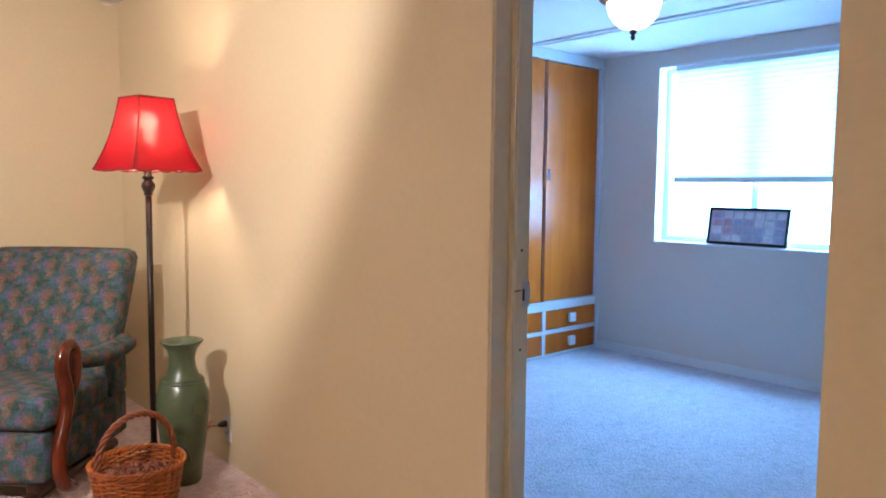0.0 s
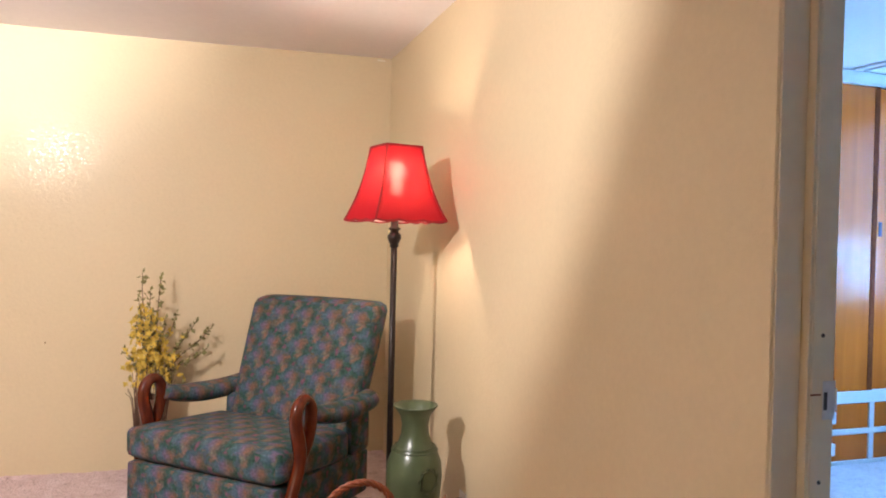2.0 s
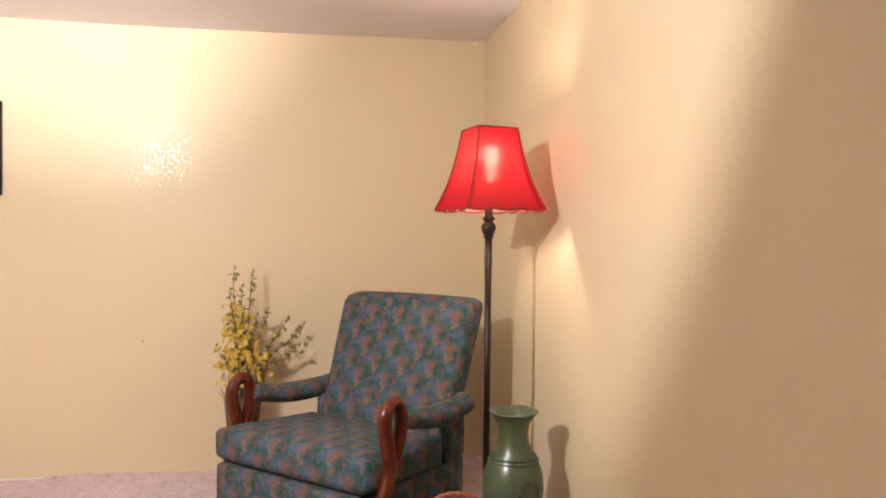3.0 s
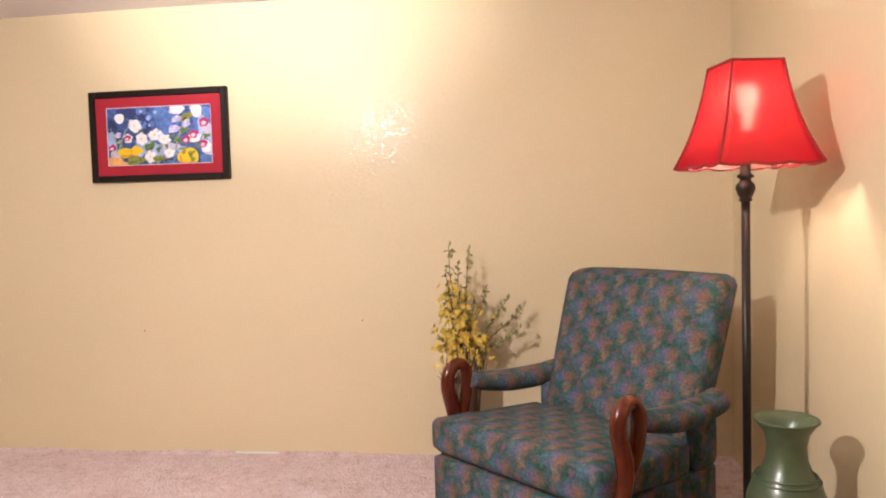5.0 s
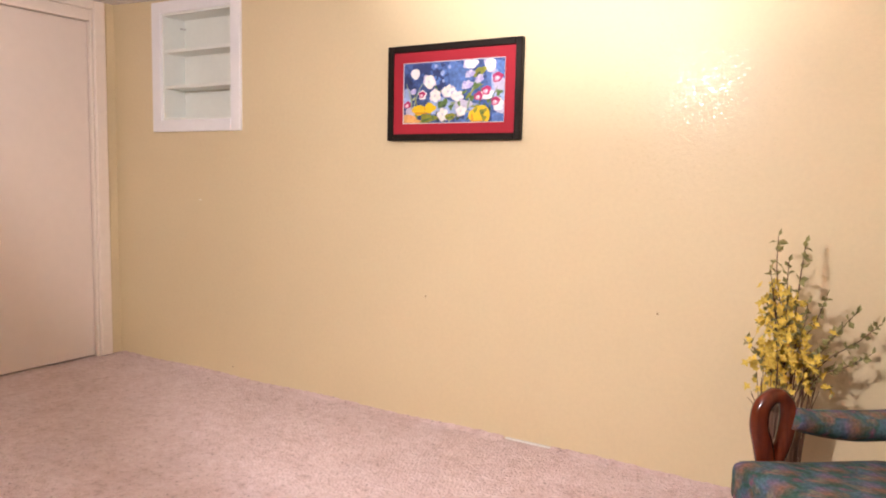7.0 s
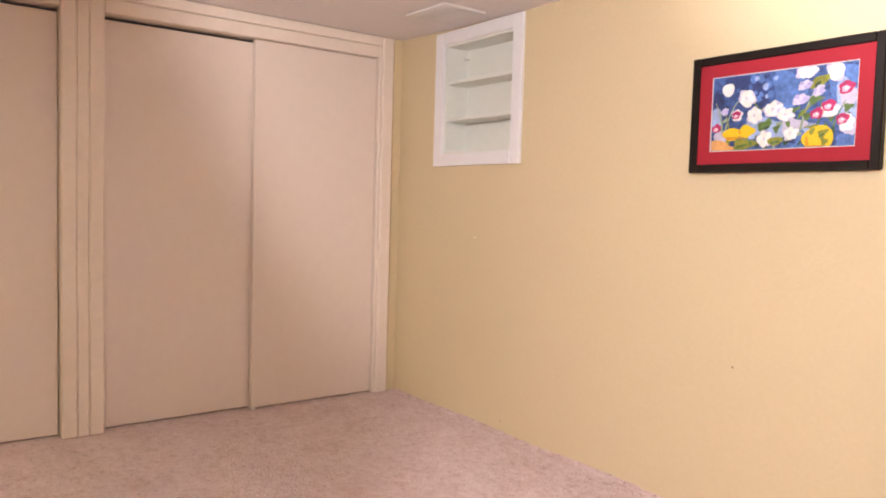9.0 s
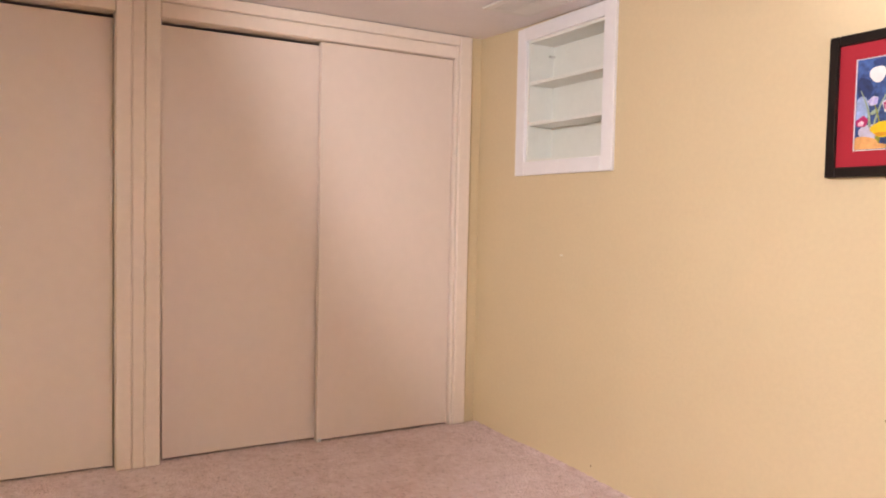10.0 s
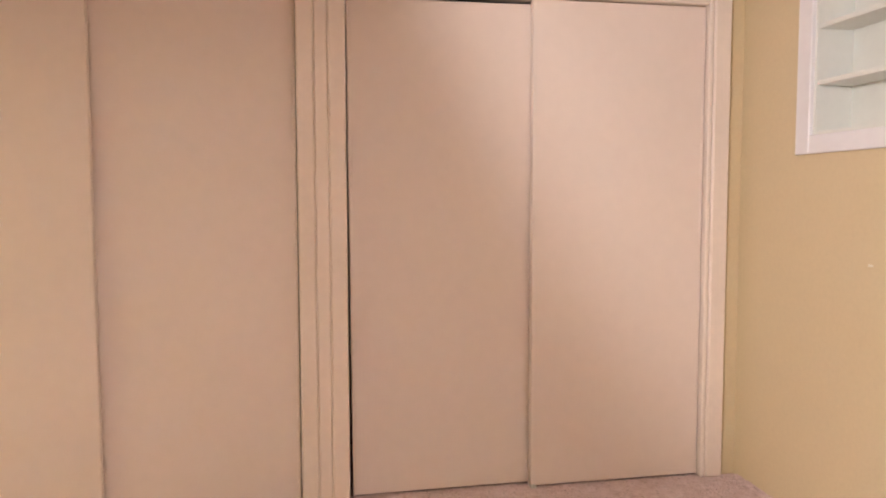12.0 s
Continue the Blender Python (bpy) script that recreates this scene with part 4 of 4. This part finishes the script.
dab("yellow_pot", OCHRE, [(-0.66, -0.55, 0.15, 0.085, 0.05, 4, 0.08), (-0.45, -0.50, 0.125, 0.085, 0.1, 4, 0.1), (0.54, -0.78, 0.20, 0.165, 0, 4, 0.02)])
dab("pot_shade", GOLD, [(-0.64, -0.66, 0.14, 0.020, 0.02, 3, 0.2), (-0.55, -0.50, 0.012, 0.05, 0.3, 2, 0.2), (0.40, -0.86, 0.020, 0.09, 0.2, 2, 0.2), (0.52, -0.96, 0.12, 0.014, 0, 2, 0.2)])
dab("orange_ground", ORANGE, [(-0.90, -0.86, 0.17, 0.09, 0.1, 3, 0.15), (-0.75, -0.93, 0.12, 0.05, 0, 3, 0.15)])
dab("pot_leaf", GREENS[1], [(-0.48, -0.84, 0.17, 0.075, 0.1, 3, 0.15), (-0.03, -0.79, 0.10, 0.06, 0.1, 2, 0.08), (0.60, -0.66, 0.07, 0.045, 0.6, 3, 0.3), (0.62, -0.86, 0.045, 0.05, 0.2, 3, 0.3), (0.46, -0.60, 0.05, 0.03, 1.0, 3, 0.2)])
dab("pot_leaf", GREENS[0], [(-0.52, -0.88, 0.08, 0.022, 0.3, 2, 0.2), (-0.38, -0.80, 0.05, 0.02, 2.2, 2, 0.2), (-0.03, -0.82, 0.06, 0.02, 0.2, 2, 0.1), (0.58, -0.70, 0.03, 0.015, 0.6, 2, 0.3)])


# platform rocker
def armchair():
    t = thing("armchair", "upholstered rocker in teal floral cloth with carved swan-neck arms", "armchair", pose(CHX, CHY, 0, 0, 0, CHR))
    W = 0.345

    def cloth(name, bm, label=""):
        return box_uv(part(name, bm, CLOTH, t, label, True))

    def lean(p):
        k = max(0.0, p.z - 0.36)
        return Vector((p.x * (1 + 0.08 * min(1, k / 0.5)), p.y + k * 0.36, p.z))
    cloth("backrest", rounded(bmesh.new(), -0.305, 0.310, 0.14, 0.292, 0.36, 0.895, 0.042, 14, 0.007, lean), "high padded back")
    cloth("seat", rounded(bmesh.new(), -0.372, 0.335, -0.335, 0.17, 0.297, 0.425, 0.036, 14, 0.012, lambda p: Vector((p.x * (1 + 0.05 * (p.y < -0.2)), p.y, p.z - 0.06 * (p.y + 0.335)))), "padded seat")
    cloth("base_panel", rounded(bmesh.new(), -0.378, 0.338, -0.328, 0.30, 0.105, 0.288, 0.014, 10, 0.004), "upholstered box base")
    # inset rail coloured black to stand for the shade under the seat
    part("seat_gap_shade", box(bmesh.new(), -W + 0.03, W - 0.04, -0.295, 0.25, 0.280, 0.310), BLACK, t)
    for s in (-1, 1):
        x = s * 0.36
        arm = smooth_path([(x * 1.0, -0.165, 0.530), (x * 1.01, -0.07, 0.508), (x * 1.0, 0.06, 0.493), (x * 0.97, 0.20, 0.492), (x * 0.95, 0.30, 0.50)], 7)
        rad = [0.035 + 0.015 * min(1.0, 2.2 * i / (len(arm) - 1)) - (0.012 if i == len(arm) - 1 else 0.0) for i in range(len(arm))]
        cloth("arm_pad", tube(bmesh.new(), arm, rad, 16, 0.85), "padded arm")
        side = rounded(bmesh.new(), s * 0.312 - 0.028, s * 0.312 + 0.028, 0.17, 0.31, 0.28, 0.47, 0.025, 8, 0.004)
        cloth("arm_support", side)
        x = s * 0.372
        neck = smooth_path([(-0.262, 0.055, 0.020), (-0.315, 0.085, 0.027), (-0.345, 0.150, 0.027), (-0.338, 0.225, 0.025), (-0.305, 0.305, 0.024), (-0.282, 0.375, 0.024), (-0.290, 0.440, 0.027), (-0.310, 0.510, 0.025),
                            (-0.305, 0.560, 0.024), (-0.274, 0.590, 0.022), (-0.240, 0.583, 0.022), (-0.220, 0.545, 0.024), (-0.224, 0.485, 0.024), (-0.243, 0.425, 0.022), (-0.272, 0.372, 0.016)], 6)
        part("swan_neck_post", tube(bmesh.new(), [(x, a + 0.055, b) for a, b, c in neck], [c for a, b, c in neck], 14, 1.0, up=(1, 0, 0)), MAHOGANY, t, "carved mahogany swan-neck arm post", True)
        part("rocker_foot", tube(bmesh.new(), smooth_path([(s * 0.24, -0.36, 0.022), (s * 0.24, -0.2, 0.024), (s * 0.24, 0.1, 0.024), (s * 0.24, 0.36, 0.022)], 5), 0.022, 10), DARKWOOD, t, "dark wooden foot", True)
        for y in (-0.2, 0.18):
            part("glide_block", box(bmesh.new(), s * 0.24 - 0.025, s * 0.24 + 0.025, y - 0.05, y + 0.05, 0.036, 0.115, bevel=0.006), DARKWOOD, t)
    part("cross_rail", box(bmesh.new(), -0.24, 0.24, -0.22, -0.17, 0.05, 0.10, bevel=0.006), DARKWOOD, t)
    return t


CHX, CHY, CHR = 0.66, 3.775, -44
armchair()

# floor lamp
LX, LY = 1.144, 3.53
fl = thing("floor_lamp", "lit floor lamp with a red bell shade and dark pole", "floor lamp", pose(LX, LY, 0))
part("base", lathe(bmesh.new(), [(0.125, 0.0), (0.128, 0.012), (0.118, 0.022), (0.08, 0.03), (0.04, 0.045), (0.022, 0.07), (0.016, 0.10)], 36), BRONZE, fl, "", True)
part("pole", lathe(bmesh.new(), [(0.0125, 0.095), (0.0125, 1.150)], 16), BRONZE, fl, "", True)
part("turned_collar", lathe(bmesh.new(), [(0.013, 1.140), (0.019, 1.145), (0.016, 1.153), (0.021, 1.160), (0.0275, 1.178), (0.026, 1.190), (0.017, 1.200), (0.015, 1.206), (0.023, 1.211), (0.024, 1.216), (0.015, 1.223), (0.0145, 1.275), (0.016, 1.30), (0.016, 1.345)], 24), BRONZE, fl, "turned bronze collar", True)
bulb = part("bulb", lathe(bmesh.new(), [(0.012, 1.345), (0.014, 1.375), (0.019, 1.400), (0.029, 1.422), (0.032, 1.443), (0.027, 1.463), (0.016, 1.474), (0.005, 1.477)], 20), BULB, fl, "lit bulb", True)


def bell(bm, inset, z0, z1, seg=12, rows=14, scallop=0.006):
    """Four concave faces of a square bell shade."""
    prev = None
    for j in range(rows + 1):
        v = j / rows
        hw = 0.0745 + (0.150 - 0.0745) * (0.55 * v + 0.45 * v ** 2.6) - inset
        ring = []
        for side in range(4):
            for k in range(seg):
                u = -1 + 2 * k / seg
                bow = 0.012 * v * (1 - u * u) * 0.5
                x, y = u * hw, -(hw - bow)
                z = z1 - v * (z1 - z0) - scallop * v ** 3 * abs(math.sin(1.5 * math.pi * (u + 1)))
                a = side * math.pi / 2
                ring.append(bm.verts.new((x * math.cos(a) - y * math.sin(a), x * math.sin(a) + y * math.cos(a), z)))
        if prev:
            n = len(ring)
            for i in range(n):
                bm.faces.new((prev[i], prev[(i + 1) % n], ring[(i + 1) % n], ring[i]))
        prev = ring
    return bm


SHTURN = pose(0, 0, 0, 0, 0, 11.4)
shade = part("shade", bell(bmesh.new(), 0.0, 1.247, 1.535), RED, fl, "glowing red fabric bell shade", True, SHTURN)
part("lining", bell(bmesh.new(), 0.003, 1.247, 1.533), LINING, shade, "pale shade lining", True)
for side in range(4):
    a = side * math.pi / 2 + math.pi / 4
    rib = []
    for j in range(15):
        v = j / 14
        hw = (0.075 + (0.150 - 0.0745) * (0.55 * v + 0.45 * v ** 2.6)) * math.sqrt(2)
        rib.append((hw * math.cos(a), hw * math.sin(a), 1.535 - v * 0.288))
    part("seam_braid", tube(bmesh.new(), rib, 0.0042, 6), REDBAND, shade)
for z, hw, sc in ((1.535, 0.0755, 0.0), (1.247, 0.1505, 0.006)):
    ring = []
    for side in range(4):
        for k in range(12):
            u = -1 + k / 6
            bow = 0.0 if z > 1.5 else 0.006 * (1 - u * u)
            x, y, a = u * hw, -(hw - bow), side * math.pi / 2
            ring.append((x * math.cos(a) - y * math.sin(a), x * math.sin(a) + y * math.cos(a), z - sc * abs(math.sin(1.5 * math.pi * (u + 1)))))
    part("rim_braid", tube(bmesh.new(), ring, 0.0048, 6, closed=True), REDBAND, shade)
bm = bmesh.new()
for a in (0, math.pi / 2):
    tube(bm, [(-0.073 * math.cos(a), -0.073 * math.sin(a), 1.527), (0, 0, 1.495), (0.073 * math.cos(a), 0.073 * math.sin(a), 1.527)], 0.0018, 6)
tube(bm, [(0.02, 0, 1.345), (0.050, 0, 1.41), (0.042, 0, 1.475), (0, 0, 1.495)], 0.0016, 6)
part("harp", bm, BRONZE, fl)

# tall vase
VX, VY = 1.175, 3.285
vase = thing("vase", "tall olive-green glazed floor vase with a raised motif", "vase", pose(VX, VY, 0))
prof = [(0.062, 0.0), (0.066, 0.01), (0.070, 0.06), (0.082, 0.15), (0.094, 0.25), (0.099, 0.32), (0.096, 0.37), (0.080, 0.415), (0.060, 0.445), (0.050, 0.475), (0.047, 0.51), (0.054, 0.545), (0.072, 0.572), (0.080, 0.580), (0.078, 0.584), (0.066, 0.578), (0.046, 0.55), (0.040, 0.50), (0.05, 0.44)]
prof = [(r * 1.03, z * 0.98) for r, z in prof]
part("body", lathe(bmesh.new(), prof, 48), GLAZE, vase, "", True)
for z, r in ((0.410, 0.083), (0.4215, 0.076)):
    part("neck_ring", tube(bmesh.new(), [(r * math.cos(a * math.pi / 18), r * math.sin(a * math.pi / 18), z) for a in range(36)], 0.003, 6, closed=True), GLAZE, vase, "", True)


def on_vase(a, z, lift=0.001):
    r = float(np.interp(z, [q[1] for q in prof[:14]], [q[0] for q in prof[:14]])) + lift
    return (r * math.cos(a), r * math.sin(a), z)


bm = bmesh.new()
tube(bm, [on_vase(-1.28 + 0.33 * math.cos(q / 24 * 2 * math.pi), 0.318 + 0.036 * math.sin(q / 24 * 2 * math.pi)) for q in range(24)], 0.0032, 6, closed=True)
for q in range(9):
    a = q / 9 * 2 * math.pi
    tube(bm, [on_vase(-1.28 + rr * 0.33 * math.cos(a + d), 0.318 + rr * 0.036 * math.sin(a + d)) for rr, d in ((1.0, 0), (1.22, 0.22), (1.3, 0.5))], [0.003, 0.0035, 0.001], 6)
tube(bm, smooth_path([on_vase(-2.75, 0.25), on_vase(-2.4, 0.225), on_vase(-2.0, 0.18), on_vase(-1.7, 0.135), on_vase(-1.62, 0.10)], 6), 0.0055, 6, 0.6)
tube(bm, smooth_path([on_vase(-2.2, 0.205), on_vase(-2.0, 0.215), on_vase(-1.85, 0.205)], 5), 0.004, 6, 0.6)
part("raised_motif", bm, GLAZE_DARK, vase, "dark raised fruit and vine motif", True)


# wicker basket with a hoop handle
def basket():
    t = thing("wicker_basket", "amber wicker basket with a braided hoop handle, on the carpet", "basket", pose(BKX, BKY, 0, 0, 0, 12))
    R0, R1, Hb = 0.116, 0.152, 0.193
    n = 26
    rad = lambda z: R0 + (R1 - R0) * (z / Hb) ** 0.8
    for i in range(n):
        a = 2 * math.pi * i / n
        pts = [(rad(z) * math.cos(a), rad(z) * math.sin(a), z + 0.004) for z in (0.0, Hb * 0.33, Hb * 0.66, Hb)]
        part("stake", tube(bmesh.new(), pts, 0.004, 6), WICKER_DARK, t)
    rows = 23
    for j in range(rows):
        z = 0.006 + j * (Hb - 0.012) / (rows - 1)
        pts = []
        for k in range(n * 4):
            a = 2 * math.pi * k / (n * 4)
            wv = math.cos(a * n / 2 + j * math.pi) * 0.0062
            r = rad(z) + wv
            pts.append((r * math.cos(a), r * math.sin(a), z + 0.0015 * math.sin(a * 5 + j)))
        part("weaver", tube(bmesh.new(), pts, 0.0042 + 0.0006 * math.sin(j * 1.7), 6, closed=True), WICKER, t, "", True)
    for k in range(3):
        pts = []
        for q in range(120):
            a = 2 * math.pi * q / 120
            ph = a * 15 + k * 2 * math.pi / 3
            r = R1 + 0.004 + 0.007 * math.cos(ph)
            pts.append((r * math.cos(a), r * math.sin(a), Hb + 0.006 + 0.007 * math.sin(ph)))
        part("rim_strand", tube(bmesh.new(), pts, 0.0048, 6, closed=True), WICKER, t, "", True)
    part("base", lathe(bmesh.new(), [(R0 - 0.004, 0.002), (R0, 0.006), (R0 - 0.002, 0.012)], 36), WICKER_DARK, t)
    for k in range(3):
        pts = []
        for q in range(81):
            a = math.pi * q / 80
            ph = a * 12 + k * 2 * math.pi / 3
            d = 0.007
            x, z = (R1 - 0.004) * math.cos(a), Hb - 0.02 + 0.198 * math.sin(a) ** 0.8
            pts.append((x + d * math.cos(ph) * math.cos(a), d * math.sin(ph), z + d * math.cos(ph) * math.sin(a)))
        part("handle_strand", tube(bmesh.new(), pts, 0.0062, 8), WICKER_DARK, t, "braided red-brown handle", True)
    return t


BKX, BKY = 0.925, 3.08
basket()

random.seed(8)
filling = thing("dried_petals", "red-brown dried petals heaped in the wicker basket", "potpourri", pose(BKX, BKY, 0.012))
bm = bmesh.new()
lathe(bm, [(0.112, 0.0), (0.13, 0.06), (0.132, 0.115), (0.06, 0.137), (0.01, 0.140)], 28)
for i in range(170):
    a, r = random.uniform(0, 2 * math.pi), 0.122 * math.sqrt(random.random())
    m = pose(r * math.cos(a), r * math.sin(a), 0.141 - 0.9 * r * r + random.uniform(0, 0.012), random.uniform(-50, 50), random.uniform(-50, 50), random.uniform(0, 360))
    s = random.uniform(0.010, 0.020)
    vs = [bm.verts.new(m @ Vector(q)) for q in ((-s, 0, 0.004), (-0.3 * s, -0.6 * s, 0), (s, -0.2 * s, 0.005), (0.8 * s, 0.5 * s, 0.003), (-0.2 * s, 0.65 * s, 0), (0, 0, -0.005))]
    for k in range(5):
        bm.faces.new((vs[k], vs[(k + 1) % 5], vs[5]))
tagged(part("petals", bm, POTPOURRI, filling), kind="stuff")

# wall outlet with plug and cords
OY, OZ = 3.345, 0.157
out = thing("wall_outlet", "white duplex wall outlet with a plug, low on the yellow wall", "outlet", pose(XE, OY, OZ))
part("plate", box(bmesh.new(), -0.006, -0.0005, -0.036, 0.036, -0.057, 0.057, bevel=0.003, seg=2), PLASTIC, out)
for z in (-0.02, 0.02):
    s = part("socket", lathe(bmesh.new(), [(0.017, 0), (0.017, 0.0025), (0.015, 0.003)], 20, pose(-0.006, 0, z, 0, -90)), PLASTIC, out)
    for y in (-0.006, 0.006):
        part("slot", box(bmesh.new(), -0.0102, -0.0092, y - 0.001, y + 0.001, z - 0.004, z + 0.005), BLACK, s)
plug = thing("power_plug", "black lamp plug and brown cord pushed into the outlet", "plug", pose(XE - 0.009, OY, OZ + 0.02))
part("plug_body", tube(bmesh.new(), [(0.0, 0, 0), (-0.02, 0.002, 0), (-0.035, 0.004, -0.002)], [0.014, 0.013, 0.007], 10), BLACK, plug, "", True)
part("cord", tube(bmesh.new(), smooth_path([(-0.033, 0.004, -0.002), (-0.075, 0.02, -0.006), (-0.10, 0.045, -0.03), (-0.11, 0.075, -0.09), (-0.10, 0.12, -0.165), (-0.16, 0.20, -0.172), (-0.24, 0.19, -0.172)], 7), 0.0035, 8), COPPER_CORD, plug, "brown flex", True)
part("tag", box(bmesh.new(), -0.026, 0.026, -0.0008, 0.0008, -0.017, 0.017), paint("tan_paper_tag", (0.55, 0.30, 0.19), 0.1), plug, "tan paper tag on the flex", at=pose(-0.066, 0.028, -0.004, 10, -18, 40))
cord = thing("extension_cord", "dark cords trailing along the carpet behind the chair", "cord", pose(0, 0, 0.004))
for dy in (0.0, 0.016):
    part("cable", tube(bmesh.new(), smooth_path([(1.10, 3.58 + dy, 0), (1.02, 3.66 + dy, 0.0), (0.95, 3.80 + dy, 0), (1.0, 4.1 + dy, 0), (1.2, 4.4 + dy, 0)], 6), 0.004, 6), BLACK, cord, "", True)


# dried forsythia in a twig holder
def plant():
    random.seed(21)
    t = thing("dried_flower_arrangement", "yellow dried blossom branches standing in a bundle of brown twigs", "flower arrangement", pose(PLX, PLY, 0))
    part("holder", lathe(bmesh.new(), [(0.06, 0.0), (0.065, 0.02), (0.058, 0.15), (0.062, 0.30), (0.068, 0.40), (0.060, 0.40), (0.05, 0.3)], 24), TWIG, t, "", True)
    for i in range(60):
        a = random.uniform(0, 2 * math.pi)
        r = 0.066
        h = random.uniform(0.40, 0.60)
        out = random.uniform(-0.01, 0.045)
        pts = smooth_path([(r * math.cos(a), r * math.sin(a), 0.002), (r * 1.02 * math.cos(a), r * 1.02 * math.sin(a), 0.2), ((r + out * 0.4) * math.cos(a + 0.1), (r + out * 0.4) * math.sin(a + 0.1), 0.38), ((r + out) * math.cos(a + 0.15), (r + out) * math.sin(a + 0.15), h)], 3)
        part("twig", tube(bmesh.new(), pts, [0.0022 - 0.0012 * k / len(pts) for k in range(len(pts))], 5), TWIG, t)
    tips = [(-0.045, 0.0, 0.985), (0.035, 0.05, 0.965), (0.27, 0.06, 0.715), (0.20, 0.06, 0.745), (0.11, 0.03, 0.79), (-0.12, -0.03, 0.63), (0.0, -0.03, 0.80), (0.06, -0.02, 0.77), (-0.06, -0.02, 0.87), (-0.01, 0.02, 0.90), (0.15, 0.0, 0.68), (-0.07, 0.03, 0.75), (0.25, 0.02, 0.62), (-0.05, 0.0, 0.8)]
    leaves, petals = bmesh.new(), bmesh.new()

    def leaf(bm, p, d, n, size, wide):
        d, s = d.normalized(), d.cross(n).normalized()
        up = s.cross(d) * size * 0.12
        a, m1, m2, b, c = p, p + d * size * 0.45 + s * size * wide + up, p + d * size * 0.45 - s * size * wide + up, p + d * size, p + d * size * 0.5
        va, v1, v2, vb, vc = (bm.verts.new(q) for q in (a, m1, m2, b, c))
        for f in ((va, vc, v1), (v1, vc, vb), (va, v2, vc), (v2, vb, vc)):
            bm.faces.new(f)

    def vec():
        return Vector((random.gauss(0, 1), random.gauss(0, 1), random.gauss(0, 1))).normalized()
    for i, (x, y, z) in enumerate(tips):
        mid = (x * 0.35 + random.uniform(-0.015, 0.015), y * 0.4, 0.40 + (z - 0.40) * 0.45)
        pts = smooth_path([(random.uniform(-0.03, 0.03), random.uniform(-0.03, 0.03), 0.25), mid, (x * 0.75 + random.uniform(-0.01, 0.01), y * 0.7, 0.40 + (z - 0.40) * 0.78), (x, y, z)], 7)
        part("branch", tube(bmesh.new(), pts, [0.0028 - 0.0016 * k / len(pts) for k in range(len(pts))], 5), TWIG, t)
        for k in range(6, len(pts)):
            p = Vector(pts[k])
            f = (p.z - 0.45) / 0.5
            if k % 2 == 0 or f < 0.25:
                for _ in range(3):
                    d = vec() + Vector((0, 0, 0.3))
                    leaf(leaves, p, d, vec(), random.uniform(0.018, 0.034), 0.34)
        leaf(leaves, Vector(pts[-1]), Vector((0.3, 0, 1)), vec(), 0.028, 0.3)
    for i in range(340):
        z = random.triangular(0.44, 0.86, 0.58)
        spread = 0.075 * (1 - max(0, z - 0.66) / 0.3)
        p = Vector((random.gauss(0.0 - 0.12 * max(0, z - 0.62), spread * 0.72), random.gauss(-0.015, spread * 0.5), z))
        face = (Vector((-0.1, -1, 0.3)) + vec() * 0.9).normalized()
        side = face.cross(Vector((0, 0, 1))).normalized()
        upv = side.cross(face)
        turn = random.uniform(0, 3)
        for q in range(5):
            a = turn + q * 2 * math.pi / 5
            d = side * math.cos(a) + upv * math.sin(a) + face * 0.25
            leaf(petals, p, d, face, random.uniform(0.011, 0.021), 0.29)
        if i % 3 == 0:
            leaf(leaves, p, vec(), vec(), random.uniform(0.02, 0.03), 0.28)
    tagged(part("leaves", leaves, LEAF, t, "small dusty green leaves"), kind="stuff")
    tagged(part("blossoms", petals, PETAL, t, "bright yellow blossoms"), kind="stuff")
    return t


PLX, PLY = 0.208, 4.44
plant()

# small marks and strips
CHIP = material("bare_plaster_chip", (0.38, 0.27, 0.16), 0.8)
strip = thing("carpet_edge_strip", "white strip peeking out where the carpet meets the wall", "strip", pose(-0.81, YN, 0))
part("strip", box(bmesh.new(), -0.108, 0.108, -0.012, -0.0005, 0.0, 0.009, bevel=0.002), PLASTIC, strip)
for x, z in ((-1.361, 0.597), (-0.276, 0.639), (-2.651, 0.057)):
    n = thing("nail_hole", "small dark nail hole in the yellow wall", "nail hole", pose(x, YN, z), "nail holes")
    part("chip", lathe(bmesh.new(), [(0.005, 0), (0.004, 0.0012)], 10, pose(0, -0.0003, 0, 90)), CHIP, n)

PALECHIP = material("pale_filler", (0.80, 0.74, 0.62), 0.7)
for x, z, w in ((-2.904, 0.996, 0.012), (1.335, 2.140, 0.022)):
    n = thing("filler_spot", "pale spot of filler on the yellow wall", "filler spot", pose(x, YN, z), "filler spots")
    part("spot", box(bmesh.new(), -w, w, -0.0025, -0.0005, -0.004, 0.004, bevel=0.001), PALECHIP, n)
